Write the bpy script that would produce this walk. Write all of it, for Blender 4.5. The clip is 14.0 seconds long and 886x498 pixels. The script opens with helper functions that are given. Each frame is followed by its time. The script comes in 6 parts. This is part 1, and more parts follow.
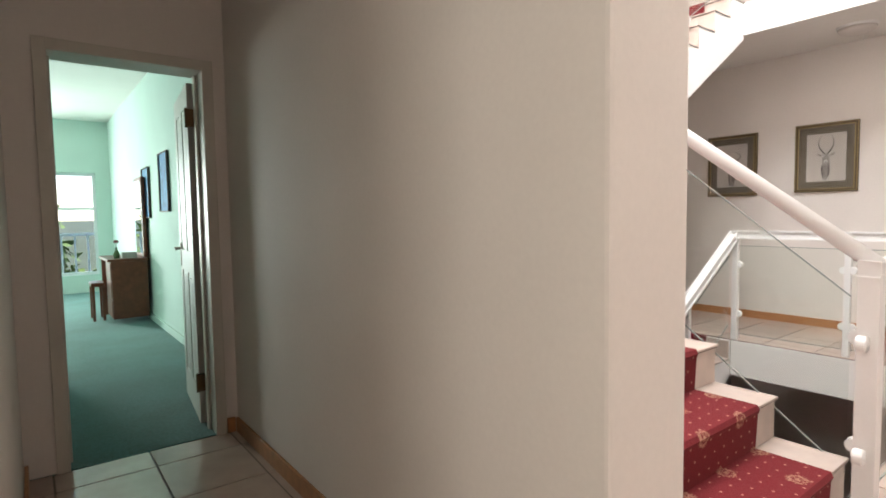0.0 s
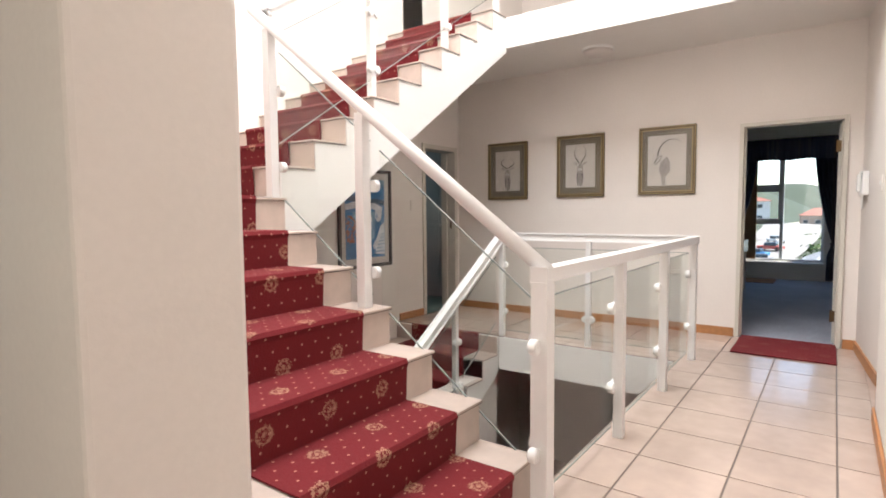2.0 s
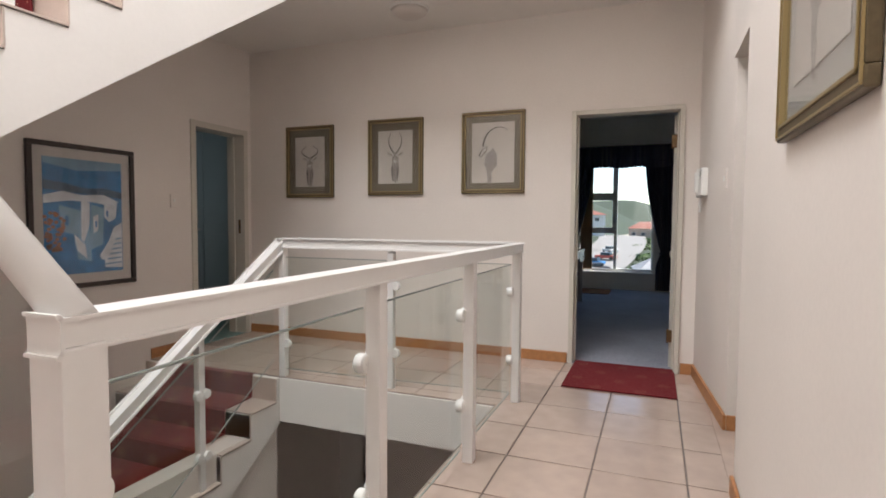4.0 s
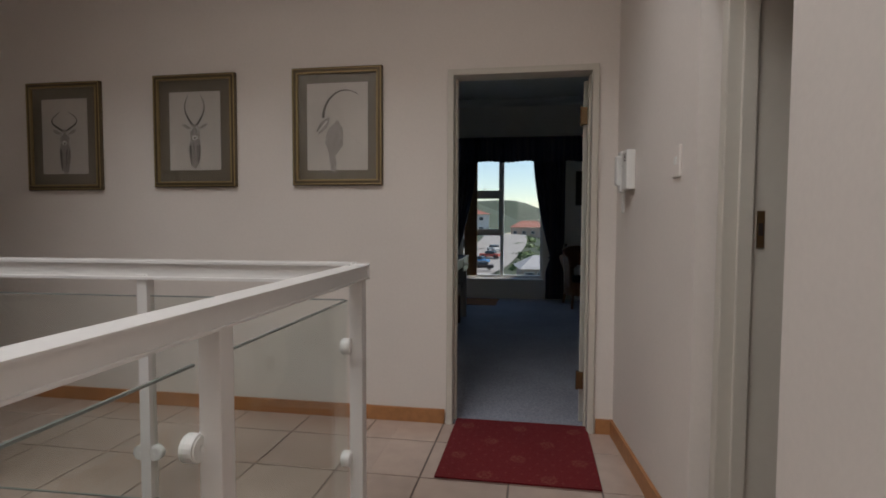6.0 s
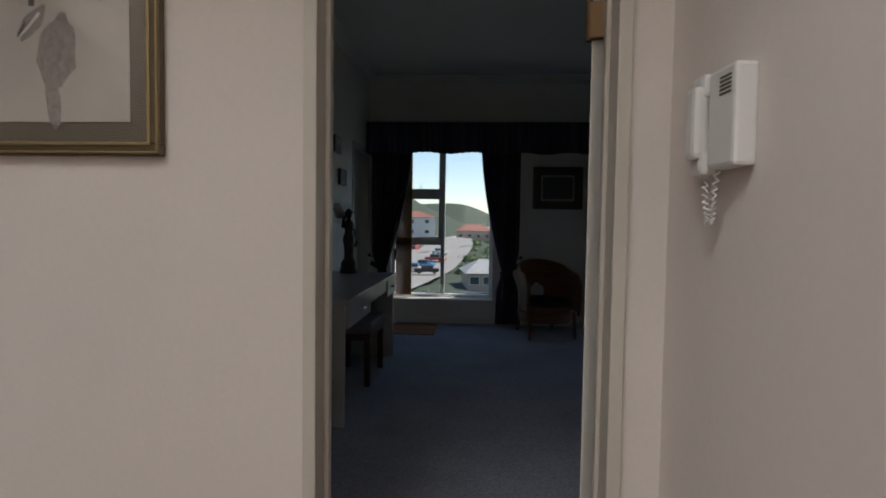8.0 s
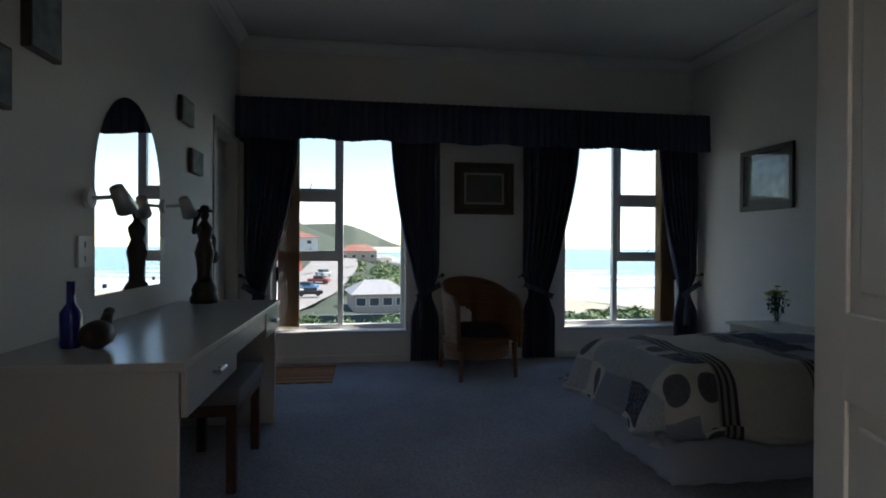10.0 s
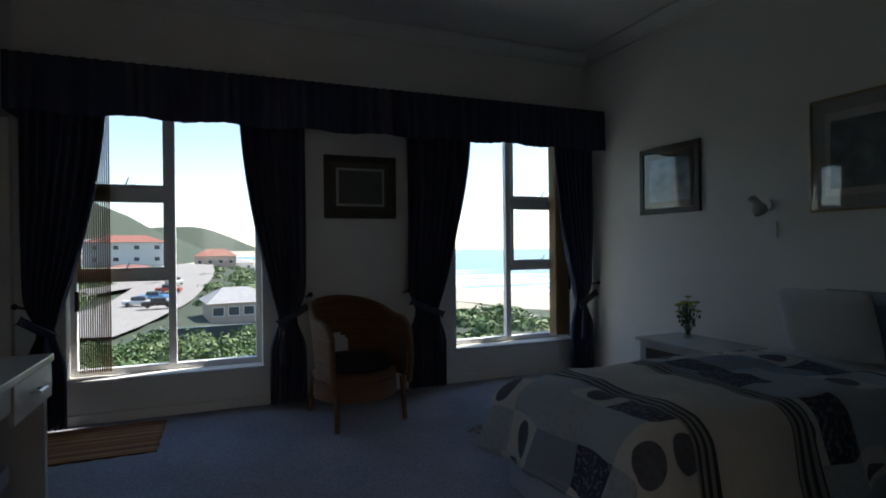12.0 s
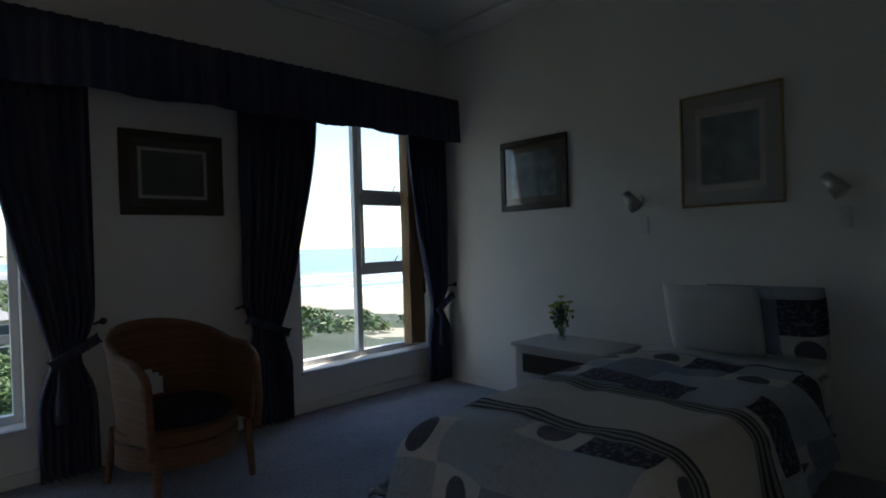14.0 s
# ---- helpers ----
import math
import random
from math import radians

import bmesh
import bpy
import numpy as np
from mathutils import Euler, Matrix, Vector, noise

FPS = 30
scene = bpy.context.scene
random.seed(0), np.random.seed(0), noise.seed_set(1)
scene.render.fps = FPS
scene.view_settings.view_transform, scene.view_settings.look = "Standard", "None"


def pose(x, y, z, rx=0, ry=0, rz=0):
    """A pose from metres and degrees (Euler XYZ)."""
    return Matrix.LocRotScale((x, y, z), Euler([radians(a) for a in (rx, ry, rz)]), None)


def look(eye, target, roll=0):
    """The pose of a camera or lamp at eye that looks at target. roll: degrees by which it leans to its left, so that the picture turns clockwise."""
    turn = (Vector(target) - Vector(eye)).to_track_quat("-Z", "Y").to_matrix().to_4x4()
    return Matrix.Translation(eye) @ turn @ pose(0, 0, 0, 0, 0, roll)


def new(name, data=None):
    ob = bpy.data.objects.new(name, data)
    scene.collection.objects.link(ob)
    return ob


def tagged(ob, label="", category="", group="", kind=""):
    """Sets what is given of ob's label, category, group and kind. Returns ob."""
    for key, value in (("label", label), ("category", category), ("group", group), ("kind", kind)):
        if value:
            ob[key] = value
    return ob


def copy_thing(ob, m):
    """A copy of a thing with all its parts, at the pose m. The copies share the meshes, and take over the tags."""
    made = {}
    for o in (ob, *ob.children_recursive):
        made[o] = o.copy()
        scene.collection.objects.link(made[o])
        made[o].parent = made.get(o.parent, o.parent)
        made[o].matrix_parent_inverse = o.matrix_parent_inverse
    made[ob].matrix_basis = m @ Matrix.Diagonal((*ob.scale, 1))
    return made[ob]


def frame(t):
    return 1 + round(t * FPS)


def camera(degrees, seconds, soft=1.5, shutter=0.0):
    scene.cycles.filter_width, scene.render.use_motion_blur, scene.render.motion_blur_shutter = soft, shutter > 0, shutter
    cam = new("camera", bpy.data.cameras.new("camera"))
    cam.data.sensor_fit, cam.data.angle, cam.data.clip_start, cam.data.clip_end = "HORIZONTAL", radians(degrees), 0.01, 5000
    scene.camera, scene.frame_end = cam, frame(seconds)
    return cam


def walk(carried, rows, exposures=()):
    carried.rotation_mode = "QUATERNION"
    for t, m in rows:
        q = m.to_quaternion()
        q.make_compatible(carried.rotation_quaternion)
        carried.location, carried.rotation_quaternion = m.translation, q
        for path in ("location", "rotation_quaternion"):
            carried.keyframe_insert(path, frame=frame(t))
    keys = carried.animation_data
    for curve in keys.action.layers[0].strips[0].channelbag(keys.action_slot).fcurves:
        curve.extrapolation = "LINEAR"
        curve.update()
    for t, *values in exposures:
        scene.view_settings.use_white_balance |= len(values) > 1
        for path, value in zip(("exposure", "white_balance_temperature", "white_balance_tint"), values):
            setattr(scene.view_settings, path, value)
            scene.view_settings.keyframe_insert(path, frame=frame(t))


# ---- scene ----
cam = camera(78.4, 14.0, soft=1.8)
PATH = [
    (0, (0.054, -0.001, 1.235), (1.264, 1.587, 1.108), -0.9),
    (0.5, (0.105, -0.105, 1.239), (1.433, 1.386, 1.111), -0.7),
    (1, (0.206, -0.204, 1.246), (1.649, 1.175, 1.112), -0.4),
    (1.5, (0.361, -0.246, 1.227), (1.898, 1.028, 1.094), -0.2),
    (2, (0.627, -0.288, 1.258), (2.246, 0.878, 1.119), -0.5),
    (2.5, (0.939, -0.276, 1.224), (2.648, 0.753, 1.093), -0.1),
    (3, (1.307, -0.263, 1.186), (3.073, 0.669, 1.069), 0.1),
    (3.5, (1.661, -0.226, 1.189), (3.471, 0.618, 1.078), 0.2),
    (4, (2.047, -0.178, 1.174), (3.908, 0.549, 1.07), 0.4),
    (6.5, (3.855, -0.019, 1.215), (5.833, 0.26, 1.116), 0.4),
    (7, (4.291, -0.035, 1.231), (6.274, 0.209, 1.139), 0.7),
    (7.5, (4.732, -0.031, 1.254), (6.72, 0.166, 1.155), 0.8),
    (10, (6.609, 0.248, 1.135), (8.588, -0.04, 1.121), 0.3),
    (10.5, (6.845, 0.236, 1.186), (8.801, -0.183, 1.167), 0.0),
    (11, (7.064, 0.146, 1.173), (9.004, -0.343, 1.164), -0.1),
    (11.5, (7.304, 0.126, 1.199), (9.206, -0.493, 1.189), -0.3),
    (12, (7.505, 0.129, 1.203), (9.358, -0.625, 1.195), -0.6),
    (12.5, (7.72, 0.152, 1.214), (9.515, -0.73, 1.205), -0.8),
    (13, (7.897, 0.173, 1.22), (9.615, -0.852, 1.208), -1.2),
    (13.5, (8.062, 0.162, 1.216), (9.686, -1.006, 1.199), -1.4),
    (14, (8.275, 0.157, 1.224), (9.74, -1.204, 1.199), -1.7),
]
walk_exposures = [(0.0, 1.95), (1.0, 1.95), (2.0, 1.9), (3.0, 1.65), (4.2, 1.3), (5.2, 0.85), (6.5, 0.22), (7.5, 0.42), (8.8, 0.85), (10.0, 1.42), (11.0, 1.25), (12.0, 1.35), (13.0, 1.8), (13.5, 1.75), (14.0, 1.4)]
walk(cam, [(t, look(eye, target, roll)) for t, eye, target, roll in PATH], walk_exposures)

# ---- world, sun, large lights ----
world = bpy.data.worlds.new("sky")
world.use_nodes = True
scene.world = world
_wn = world.node_tree
_sky = _wn.nodes.new("ShaderNodeTexSky")
_sky.sky_type, _sky.sun_disc = "NISHITA", False
_sky.sun_elevation, _sky.sun_rotation = radians(58), radians(160)
_bg = _wn.nodes["Background"]
_sky.altitude, _sky.dust_density, _sky.air_density = 300, 0.15, 1.0
_bg.inputs["Strength"].default_value = 0.11
_wn.links.new(_sky.outputs[0], _bg.inputs["Color"])
_sun = bpy.data.lights.new("sun", "SUN")
_sun.energy, _sun.angle, _sun.color = 3.5, radians(0.5), (1, 0.95, 0.87)
_so = new("sun", _sun)
_so.matrix_world = look((0, 0, 40), (-5.0, 20.0, 40 - 33.0))


def area(name, m, sx, sy, watts, colour=(1, 1, 1)):
    la = bpy.data.lights.new(name, "AREA")
    la.shape, la.size, la.size_y, la.energy, la.color = "RECTANGLE", sx, sy, watts, colour
    ob = new(name, la)
    ob.matrix_world = m
    return ob


# lamp added for the daylight that falls down the void; its skylight is assumed
area("void_fill_daylight", pose(3.2, 1.5, 5.52), 2.6, 2.2, 95, (0.95, 0.97, 1.0))
# fill lamp added to brighten the hall wall from behind the start
area("hall_fill_light", pose(-1.57, 0.2, 1.5, 0, -90, 0), 1.3, 0.9, 5, (1, 0.97, 0.88))
# unseen fill lamp added to lift the side room; the wall behind it is solid
area("side_room_fill_light", pose(5.9, 5.4, 1.6, 0, -90, 0), 1.2, 1.0, 0.7, (0.8, 0.95, 1.0))
# added fill lamp, set before blank wall to the left of the green room's window
area("green_room_fill_light", pose(-1.3, 10.95, 1.35, -90, 0, 0), 1.2, 1.5, 62, (0.9, 1.0, 0.96))


# ---- materials ----
def material(name, colour, rough=0.6, metal=0.0, grain=0.0, scale=40.0, stain=0.0, bump=0.0, per_object=0.0, sheen=0.0, coat=0.0):
    m = bpy.data.materials.new(name)
    m.use_nodes = True
    nt = m.node_tree
    b = nt.nodes["Principled BSDF"]
    b.inputs["Base Color"].default_value = (*colour, 1)
    b.inputs["Roughness"].default_value, b.inputs["Metallic"].default_value = rough, metal
    b.inputs["Sheen Weight"].default_value, b.inputs["Coat Weight"].default_value = sheen, coat
    if grain or stain or bump or per_object:
        tc = nt.nodes.new("ShaderNodeTexCoord")
        geo = nt.nodes.new("ShaderNodeNewGeometry")
        fine, wide = nt.nodes.new("ShaderNodeTexNoise"), nt.nodes.new("ShaderNodeTexNoise")
        fine.inputs["Scale"].default_value, fine.inputs["Detail"].default_value = scale, 4
        wide.inputs["Scale"].default_value, wide.inputs["Detail"].default_value = 1.7, 3
        nt.links.new(geo.outputs["Position"], fine.inputs["Vector"])
        nt.links.new(geo.outputs["Position"], wide.inputs["Vector"])
        total = None
        for src, amount in ((fine.outputs[0], grain), (wide.outputs[0], stain)):
            mr = nt.nodes.new("ShaderNodeMapRange")
            mr.inputs["From Min"].default_value, mr.inputs["From Max"].default_value = 0.3, 0.7
            mr.inputs["To Min"].default_value, mr.inputs["To Max"].default_value = 1 - amount, 1 + amount
            nt.links.new(src, mr.inputs["Value"])
            if total is None:
                total = mr.outputs[0]
            else:
                mu = nt.nodes.new("ShaderNodeMath")
                mu.operation = "MULTIPLY"
                nt.links.new(total, mu.inputs[0]), nt.links.new(mr.outputs[0], mu.inputs[1])
                total = mu.outputs[0]
        if per_object:
            oi = nt.nodes.new("ShaderNodeObjectInfo")
            mr = nt.nodes.new("ShaderNodeMapRange")
            mr.inputs["To Min"].default_value, mr.inputs["To Max"].default_value = 1 - per_object, 1 + per_object
            nt.links.new(oi.outputs["Random"], mr.inputs["Value"])
            mu = nt.nodes.new("ShaderNodeMath")
            mu.operation = "MULTIPLY"
            nt.links.new(total, mu.inputs[0]), nt.links.new(mr.outputs[0], mu.inputs[1])
            total = mu.outputs[0]
        vm = nt.nodes.new("ShaderNodeVectorMath")
        vm.operation = "SCALE"
        vm.inputs[0].default_value = colour
        nt.links.new(total, vm.inputs["Scale"])
        nt.links.new(vm.outputs[0], b.inputs["Base Color"])
        if bump:
            bp = nt.nodes.new("ShaderNodeBump")
            bp.inputs["Strength"].default_value, bp.inputs["Distance"].default_value = bump, 0.01
            nt.links.new(fine.outputs[0], bp.inputs["Height"])
            nt.links.new(bp.outputs[0], b.inputs["Normal"])
    return m


def node_mix(nt, a, b, fac):
    n = nt.nodes.new("ShaderNodeMix")
    n.data_type = "RGBA"
    for key, v in ((6, a), (7, b), (0, fac)):
        if isinstance(v, (tuple, float, int)):
            n.inputs[key].default_value = (*v, 1) if isinstance(v, tuple) else v
        else:
            nt.links.new(v, n.inputs[key])
    return n.outputs[2]


def node_math(nt, op, *vals):
    n = nt.nodes.new("ShaderNodeMath")
    n.operation = op
    for i, v in enumerate(vals):
        if isinstance(v, (int, float)):
            n.inputs[i].default_value = v
        else:
            nt.links.new(v, n.inputs[i])
    return n.outputs[0]


def glass_material(name, tint=(1, 1, 1), gloss=1.0):
    m = bpy.data.materials.new(name)
    m.use_nodes = True
    nt = m.node_tree
    nt.nodes.remove(nt.nodes["Principled BSDF"])
    out = nt.nodes["Material Output"]
    tr, gl, mx, fr = (nt.nodes.new(k) for k in ("ShaderNodeBsdfTransparent", "ShaderNodeBsdfGlossy", "ShaderNodeMixShader", "ShaderNodeLayerWeight"))
    tr.inputs[0].default_value = (*tint, 1)
    gl.inputs["Roughness"].default_value = 0.02
    graze = node_math(nt, "POWER", fr.outputs["Facing"], 4.5)
    nt.links.new(node_math(nt, "ADD", node_math(nt, "MULTIPLY", graze, 0.5 * gloss), 0.03 * gloss), mx.inputs[0])
    nt.links.new(tr.outputs[0], mx.inputs[1]), nt.links.new(gl.outputs[0], mx.inputs[2])
    nt.links.new(mx.outputs[0], out.inputs[0])
    return m


WALL = material("warm white wall paint", (0.76, 0.70, 0.65), 0.7, grain=0.015, scale=60, stain=0.025, bump=0.06)
WALL_BED = material("white bedroom wall paint", (0.84, 0.82, 0.77), 0.75, grain=0.015, scale=60, stain=0.03, bump=0.06)
WALL_GREEN = material("pale green wall paint", (0.55, 0.68, 0.62), 0.75, grain=0.015, scale=60, stain=0.03, bump=0.05)
WALL_SIDE = material("grey-blue side room paint", (0.34, 0.39, 0.41), 0.7, grain=0.02, scale=60, stain=0.04, bump=0.05)
CEIL = material("white ceiling paint", (0.78, 0.75, 0.71), 0.8, grain=0.01, stain=0.02, bump=0.04)
CEIL_BED = material("white bedroom ceiling paint", (0.82, 0.82, 0.79), 0.8, grain=0.01, stain=0.02, bump=0.04)
STRING = material("white stair stringer paint", (0.82, 0.79, 0.76), 0.55, grain=0.01, stain=0.02, bump=0.03)
TILE = material("glazed beige floor tile", (0.50, 0.39, 0.33), 0.22, grain=0.06, scale=9, stain=0.07, bump=0.02, per_object=0.05, coat=0.25)
STAIR_TILE = material("pale stair tile", (0.55, 0.45, 0.39), 0.32, grain=0.10, scale=9, stain=0.08, per_object=0.04)
GROUT = material("grey grout", (0.20, 0.16, 0.14), 0.9, grain=0.1, scale=90)
EDGE = material("dark tile edge strip", (0.10, 0.085, 0.075), 0.5, grain=0.05)
SKIRT = material("orange oiled pine skirting", (0.42, 0.19, 0.075), 0.45, grain=0.12, scale=25, stain=0.1)
FRAMEW = material("cream gloss door frame paint", (0.60, 0.56, 0.49), 0.4, grain=0.015, stain=0.03)
DOORW = material("cream panel door paint", (0.70, 0.68, 0.62), 0.42, grain=0.015, stain=0.03)
RAIL = material("white powder-coated steel", (0.80, 0.78, 0.76), 0.35, grain=0.01, stain=0.015)
CLAMP = material("white plastic glass clamp", (0.82, 0.81, 0.79), 0.4)
GLASS = glass_material("clear balustrade glass", (0.97, 0.985, 0.975), 1.0)
GLASS_EDGE = material("polished glass edge", (0.26, 0.29, 0.27), 0.15, grain=0.05)
PANE = glass_material("window glass", (0.98, 0.99, 0.99), 0.5)
PIC_GLASS = glass_material("picture glass", (0.98, 0.98, 0.98), 1.2)
STEEL = material("brushed steel", (0.55, 0.53, 0.5), 0.35, metal=1.0)
BRASS = material("dark brass hinge", (0.16, 0.10, 0.05), 0.45, metal=0.8)
PLASTIC = material("white plastic", (0.78, 0.77, 0.74), 0.4)
DARKWOOD = material("dark stained wood", (0.07, 0.030, 0.017), 0.4, grain=0.25, scale=18, stain=0.15)
MAHOG = material("red-brown mahogany", (0.16, 0.045, 0.022), 0.35, grain=0.2, scale=20, stain=0.15)
GILT = material("bronzed picture frame", (0.115, 0.085, 0.045), 0.42, metal=0.35, grain=0.12, scale=80)
GILT_LIGHT = material("gilt bead", (0.36, 0.27, 0.13), 0.35, metal=0.6)
MOUNT = material("olive grey picture mount", (0.17, 0.145, 0.105), 0.85, grain=0.05, scale=120)
MOUNT_PALE = material("pale grey picture mount", (0.42, 0.41, 0.38), 0.85, grain=0.04, scale=120)
PAPER = material("aged sketch paper", (0.56, 0.52, 0.47), 0.9, grain=0.04, scale=20, stain=0.12)
PENCIL = material("soft pencil shading", (0.33, 0.30, 0.27), 0.9, grain=0.25, scale=90, stain=0.2)
PENCIL_D = material("dark pencil strokes", (0.10, 0.09, 0.08), 0.9, grain=0.2, scale=90)
PENCIL_L = material("pale chalk highlight", (0.70, 0.67, 0.62), 0.9, grain=0.1, scale=90)
BLUECARPET = material("blue cut-pile carpet", (0.29, 0.30, 0.355), 0.97, grain=0.25, scale=70, stain=0.16, bump=0.5, sheen=0.15)
TEALCARPET = material("teal cut-pile carpet", (0.06, 0.17, 0.16), 0.97, grain=0.22, scale=60, stain=0.18, bump=0.4, sheen=0.15)
DESKW = material("off-white laminate desk", (0.54, 0.53, 0.50), 0.25, grain=0.01, stain=0.02)
ALU = material("white aluminium window frame", (0.74, 0.75, 0.76), 0.4, grain=0.01)
BLIND = material("beige vertical blind fabric", (0.55, 0.40, 0.24), 0.8, grain=0.06, scale=120)
_bn = BLIND.node_tree
_tl, _mx = _bn.nodes.new("ShaderNodeBsdfTranslucent"), _bn.nodes.new("ShaderNodeMixShader")
_tl.inputs[0].default_value = (0.55, 0.38, 0.2, 1)
_mx.inputs[0].default_value = 0.5
_bn.links.new(_bn.nodes["Principled BSDF"].outputs[0], _mx.inputs[1]), _bn.links.new(_tl.outputs[0], _mx.inputs[2])
_bn.links.new(_mx.outputs[0], _bn.nodes["Material Output"].inputs[0])
STATUE = material("dark carved wood statue", (0.045, 0.03, 0.022), 0.5, grain=0.2, scale=50, stain=0.15)
BLUEGLASS = material("cobalt blue glass", (0.01, 0.02, 0.22), 0.08, coat=0.4)
LINEN = material("white cotton pillowcase", (0.68, 0.68, 0.66), 0.9, grain=0.03, scale=150, stain=0.05, bump=0.1)
VALANCE = material("pale lilac bed valance", (0.50, 0.52, 0.60), 0.9, grain=0.04, scale=120, stain=0.06)


def stripes(name, colours, width, axis=0, rough=0.95, bump=0.3):
    """Woven stripes across one axis, in world metres."""
    m = material(name, colours[0], rough, grain=0.001, bump=bump, scale=140)
    nt = m.node_tree
    b = nt.nodes["Principled BSDF"]
    geo = nt.nodes.new("ShaderNodeNewGeometry")
    sp = nt.nodes.new("ShaderNodeSeparateXYZ")
    nt.links.new(geo.outputs["Position"], sp.inputs[0])
    cell = node_math(nt, "FLOOR", node_math(nt, "DIVIDE", sp.outputs[axis], width))
    wn = nt.nodes.new("ShaderNodeTexWhiteNoise")
    wn.noise_dimensions = "1D"
    nt.links.new(cell, wn.inputs["W"])
    col = node_mix(nt, colours[0], colours[1], node_math(nt, "GREATER_THAN", wn.outputs[0], 0.45))
    col = node_mix(nt, col, colours[2], node_math(nt, "GREATER_THAN", wn.outputs[0], 0.8))
    ns = nt.nodes.new("ShaderNodeTexNoise")
    ns.inputs["Scale"].default_value = 60
    nt.links.new(geo.outputs["Position"], ns.inputs["Vector"])
    col = node_mix(nt, col, (0.02, 0.02, 0.02), node_math(nt, "MULTIPLY", ns.outputs[0], 0.35))
    nt.links.new(col, b.inputs["Base Color"])
    return m


MAT_OR = stripes("orange woven rag mat", ((0.40, 0.15, 0.05), (0.25, 0.09, 0.04), (0.50, 0.26, 0.10)), 0.022)
CURTAIN = stripes("navy striped curtain fabric", ((0.045, 0.052, 0.10), (0.065, 0.068, 0.115), (0.095, 0.092, 0.125)), 0.035, axis=1, bump=0.15)
WICKER = stripes("honey brown wicker", ((0.26, 0.115, 0.045), (0.23, 0.10, 0.04), (0.30, 0.145, 0.06)), 0.012, axis=2, rough=0.6, bump=0.8)


def red_carpet(name="red patterned stair carpet", show=1.0):
    """Red stair carpet with small cream specks and flower-ring motifs."""
    m = material(name, (0.30, 0.016, 0.02), 0.96, grain=0.001, bump=0.4, scale=150)
    nt = m.node_tree
    b = nt.nodes["Principled BSDF"]
    uv = nt.nodes.new("ShaderNodeUVMap")
    sp = nt.nodes.new("ShaderNodeSeparateXYZ")
    nt.links.new(uv.outputs[0], sp.inputs[0])
    # small specks on a half-drop grid
    def spots(px, py, ox, oy):
        row = node_math(nt, "FLOOR", node_math(nt, "DIVIDE", node_math(nt, "ADD", sp.outputs[1], oy), py))
        half = node_math(nt, "MULTIPLY", node_math(nt, "FRACT", node_math(nt, "MULTIPLY", row, 0.5)), px)
        u = node_math(nt, "ADD", node_math(nt, "ADD", sp.outputs[0], half), ox)
        fu = node_math(nt, "SUBTRACT", node_math(nt, "PINGPONG", u, px / 2), 0.0)
        v = node_math(nt, "ADD", sp.outputs[1], oy)
        fv = node_math(nt, "MULTIPLY", node_math(nt, "ABSOLUTE", node_math(nt, "SUBTRACT", node_math(nt, "FRACT", node_math(nt, "DIVIDE", v, py)), 0.5)), py)
        return fu, fv
    fu, fv = spots(0.075, 0.06, 0.01, 0.0)
    d = node_math(nt, "SQRT", node_math(nt, "ADD", node_math(nt, "POWER", fu, 2), node_math(nt, "POWER", fv, 2)))
    speck = node_math(nt, "LESS_THAN", d, 0.0055)
    gu, gv = spots(0.30, 0.20, 0.07, 0.05)
    gd = node_math(nt, "SQRT", node_math(nt, "ADD", node_math(nt, "POWER", gu, 2), node_math(nt, "POWER", gv, 2)))
    ns = nt.nodes.new("ShaderNodeTexNoise")
    ns.inputs["Scale"].default_value = 110
    nt.links.new(uv.outputs[0], ns.inputs["Vector"])
    wob = node_math(nt, "ADD", gd, node_math(nt, "MULTIPLY", node_math(nt, "SUBTRACT", ns.outputs[0], 0.5), 0.055))
    ring = node_math(nt, "MULTIPLY", node_math(nt, "LESS_THAN", wob, 0.036), node_math(nt, "GREATER_THAN", wob, 0.024))
    core = node_math(nt, "LESS_THAN", wob, 0.012)
    col = node_mix(nt, (0.175, 0.007, 0.011), (0.120, 0.005, 0.008), ns.outputs[0])
    col = node_mix(nt, col, (0.55, 0.30, 0.22), node_math(nt, "MULTIPLY", speck, 0.6 * show))
    col = node_mix(nt, col, (0.60, 0.40, 0.25), node_math(nt, "MULTIPLY", node_math(nt, "MAXIMUM", ring, core), 0.42 * show))
    nt.links.new(col, b.inputs["Base Color"])
    return m


REDCARPET = red_carpet()
REDMAT = red_carpet("plain dark red mat", 0.22)


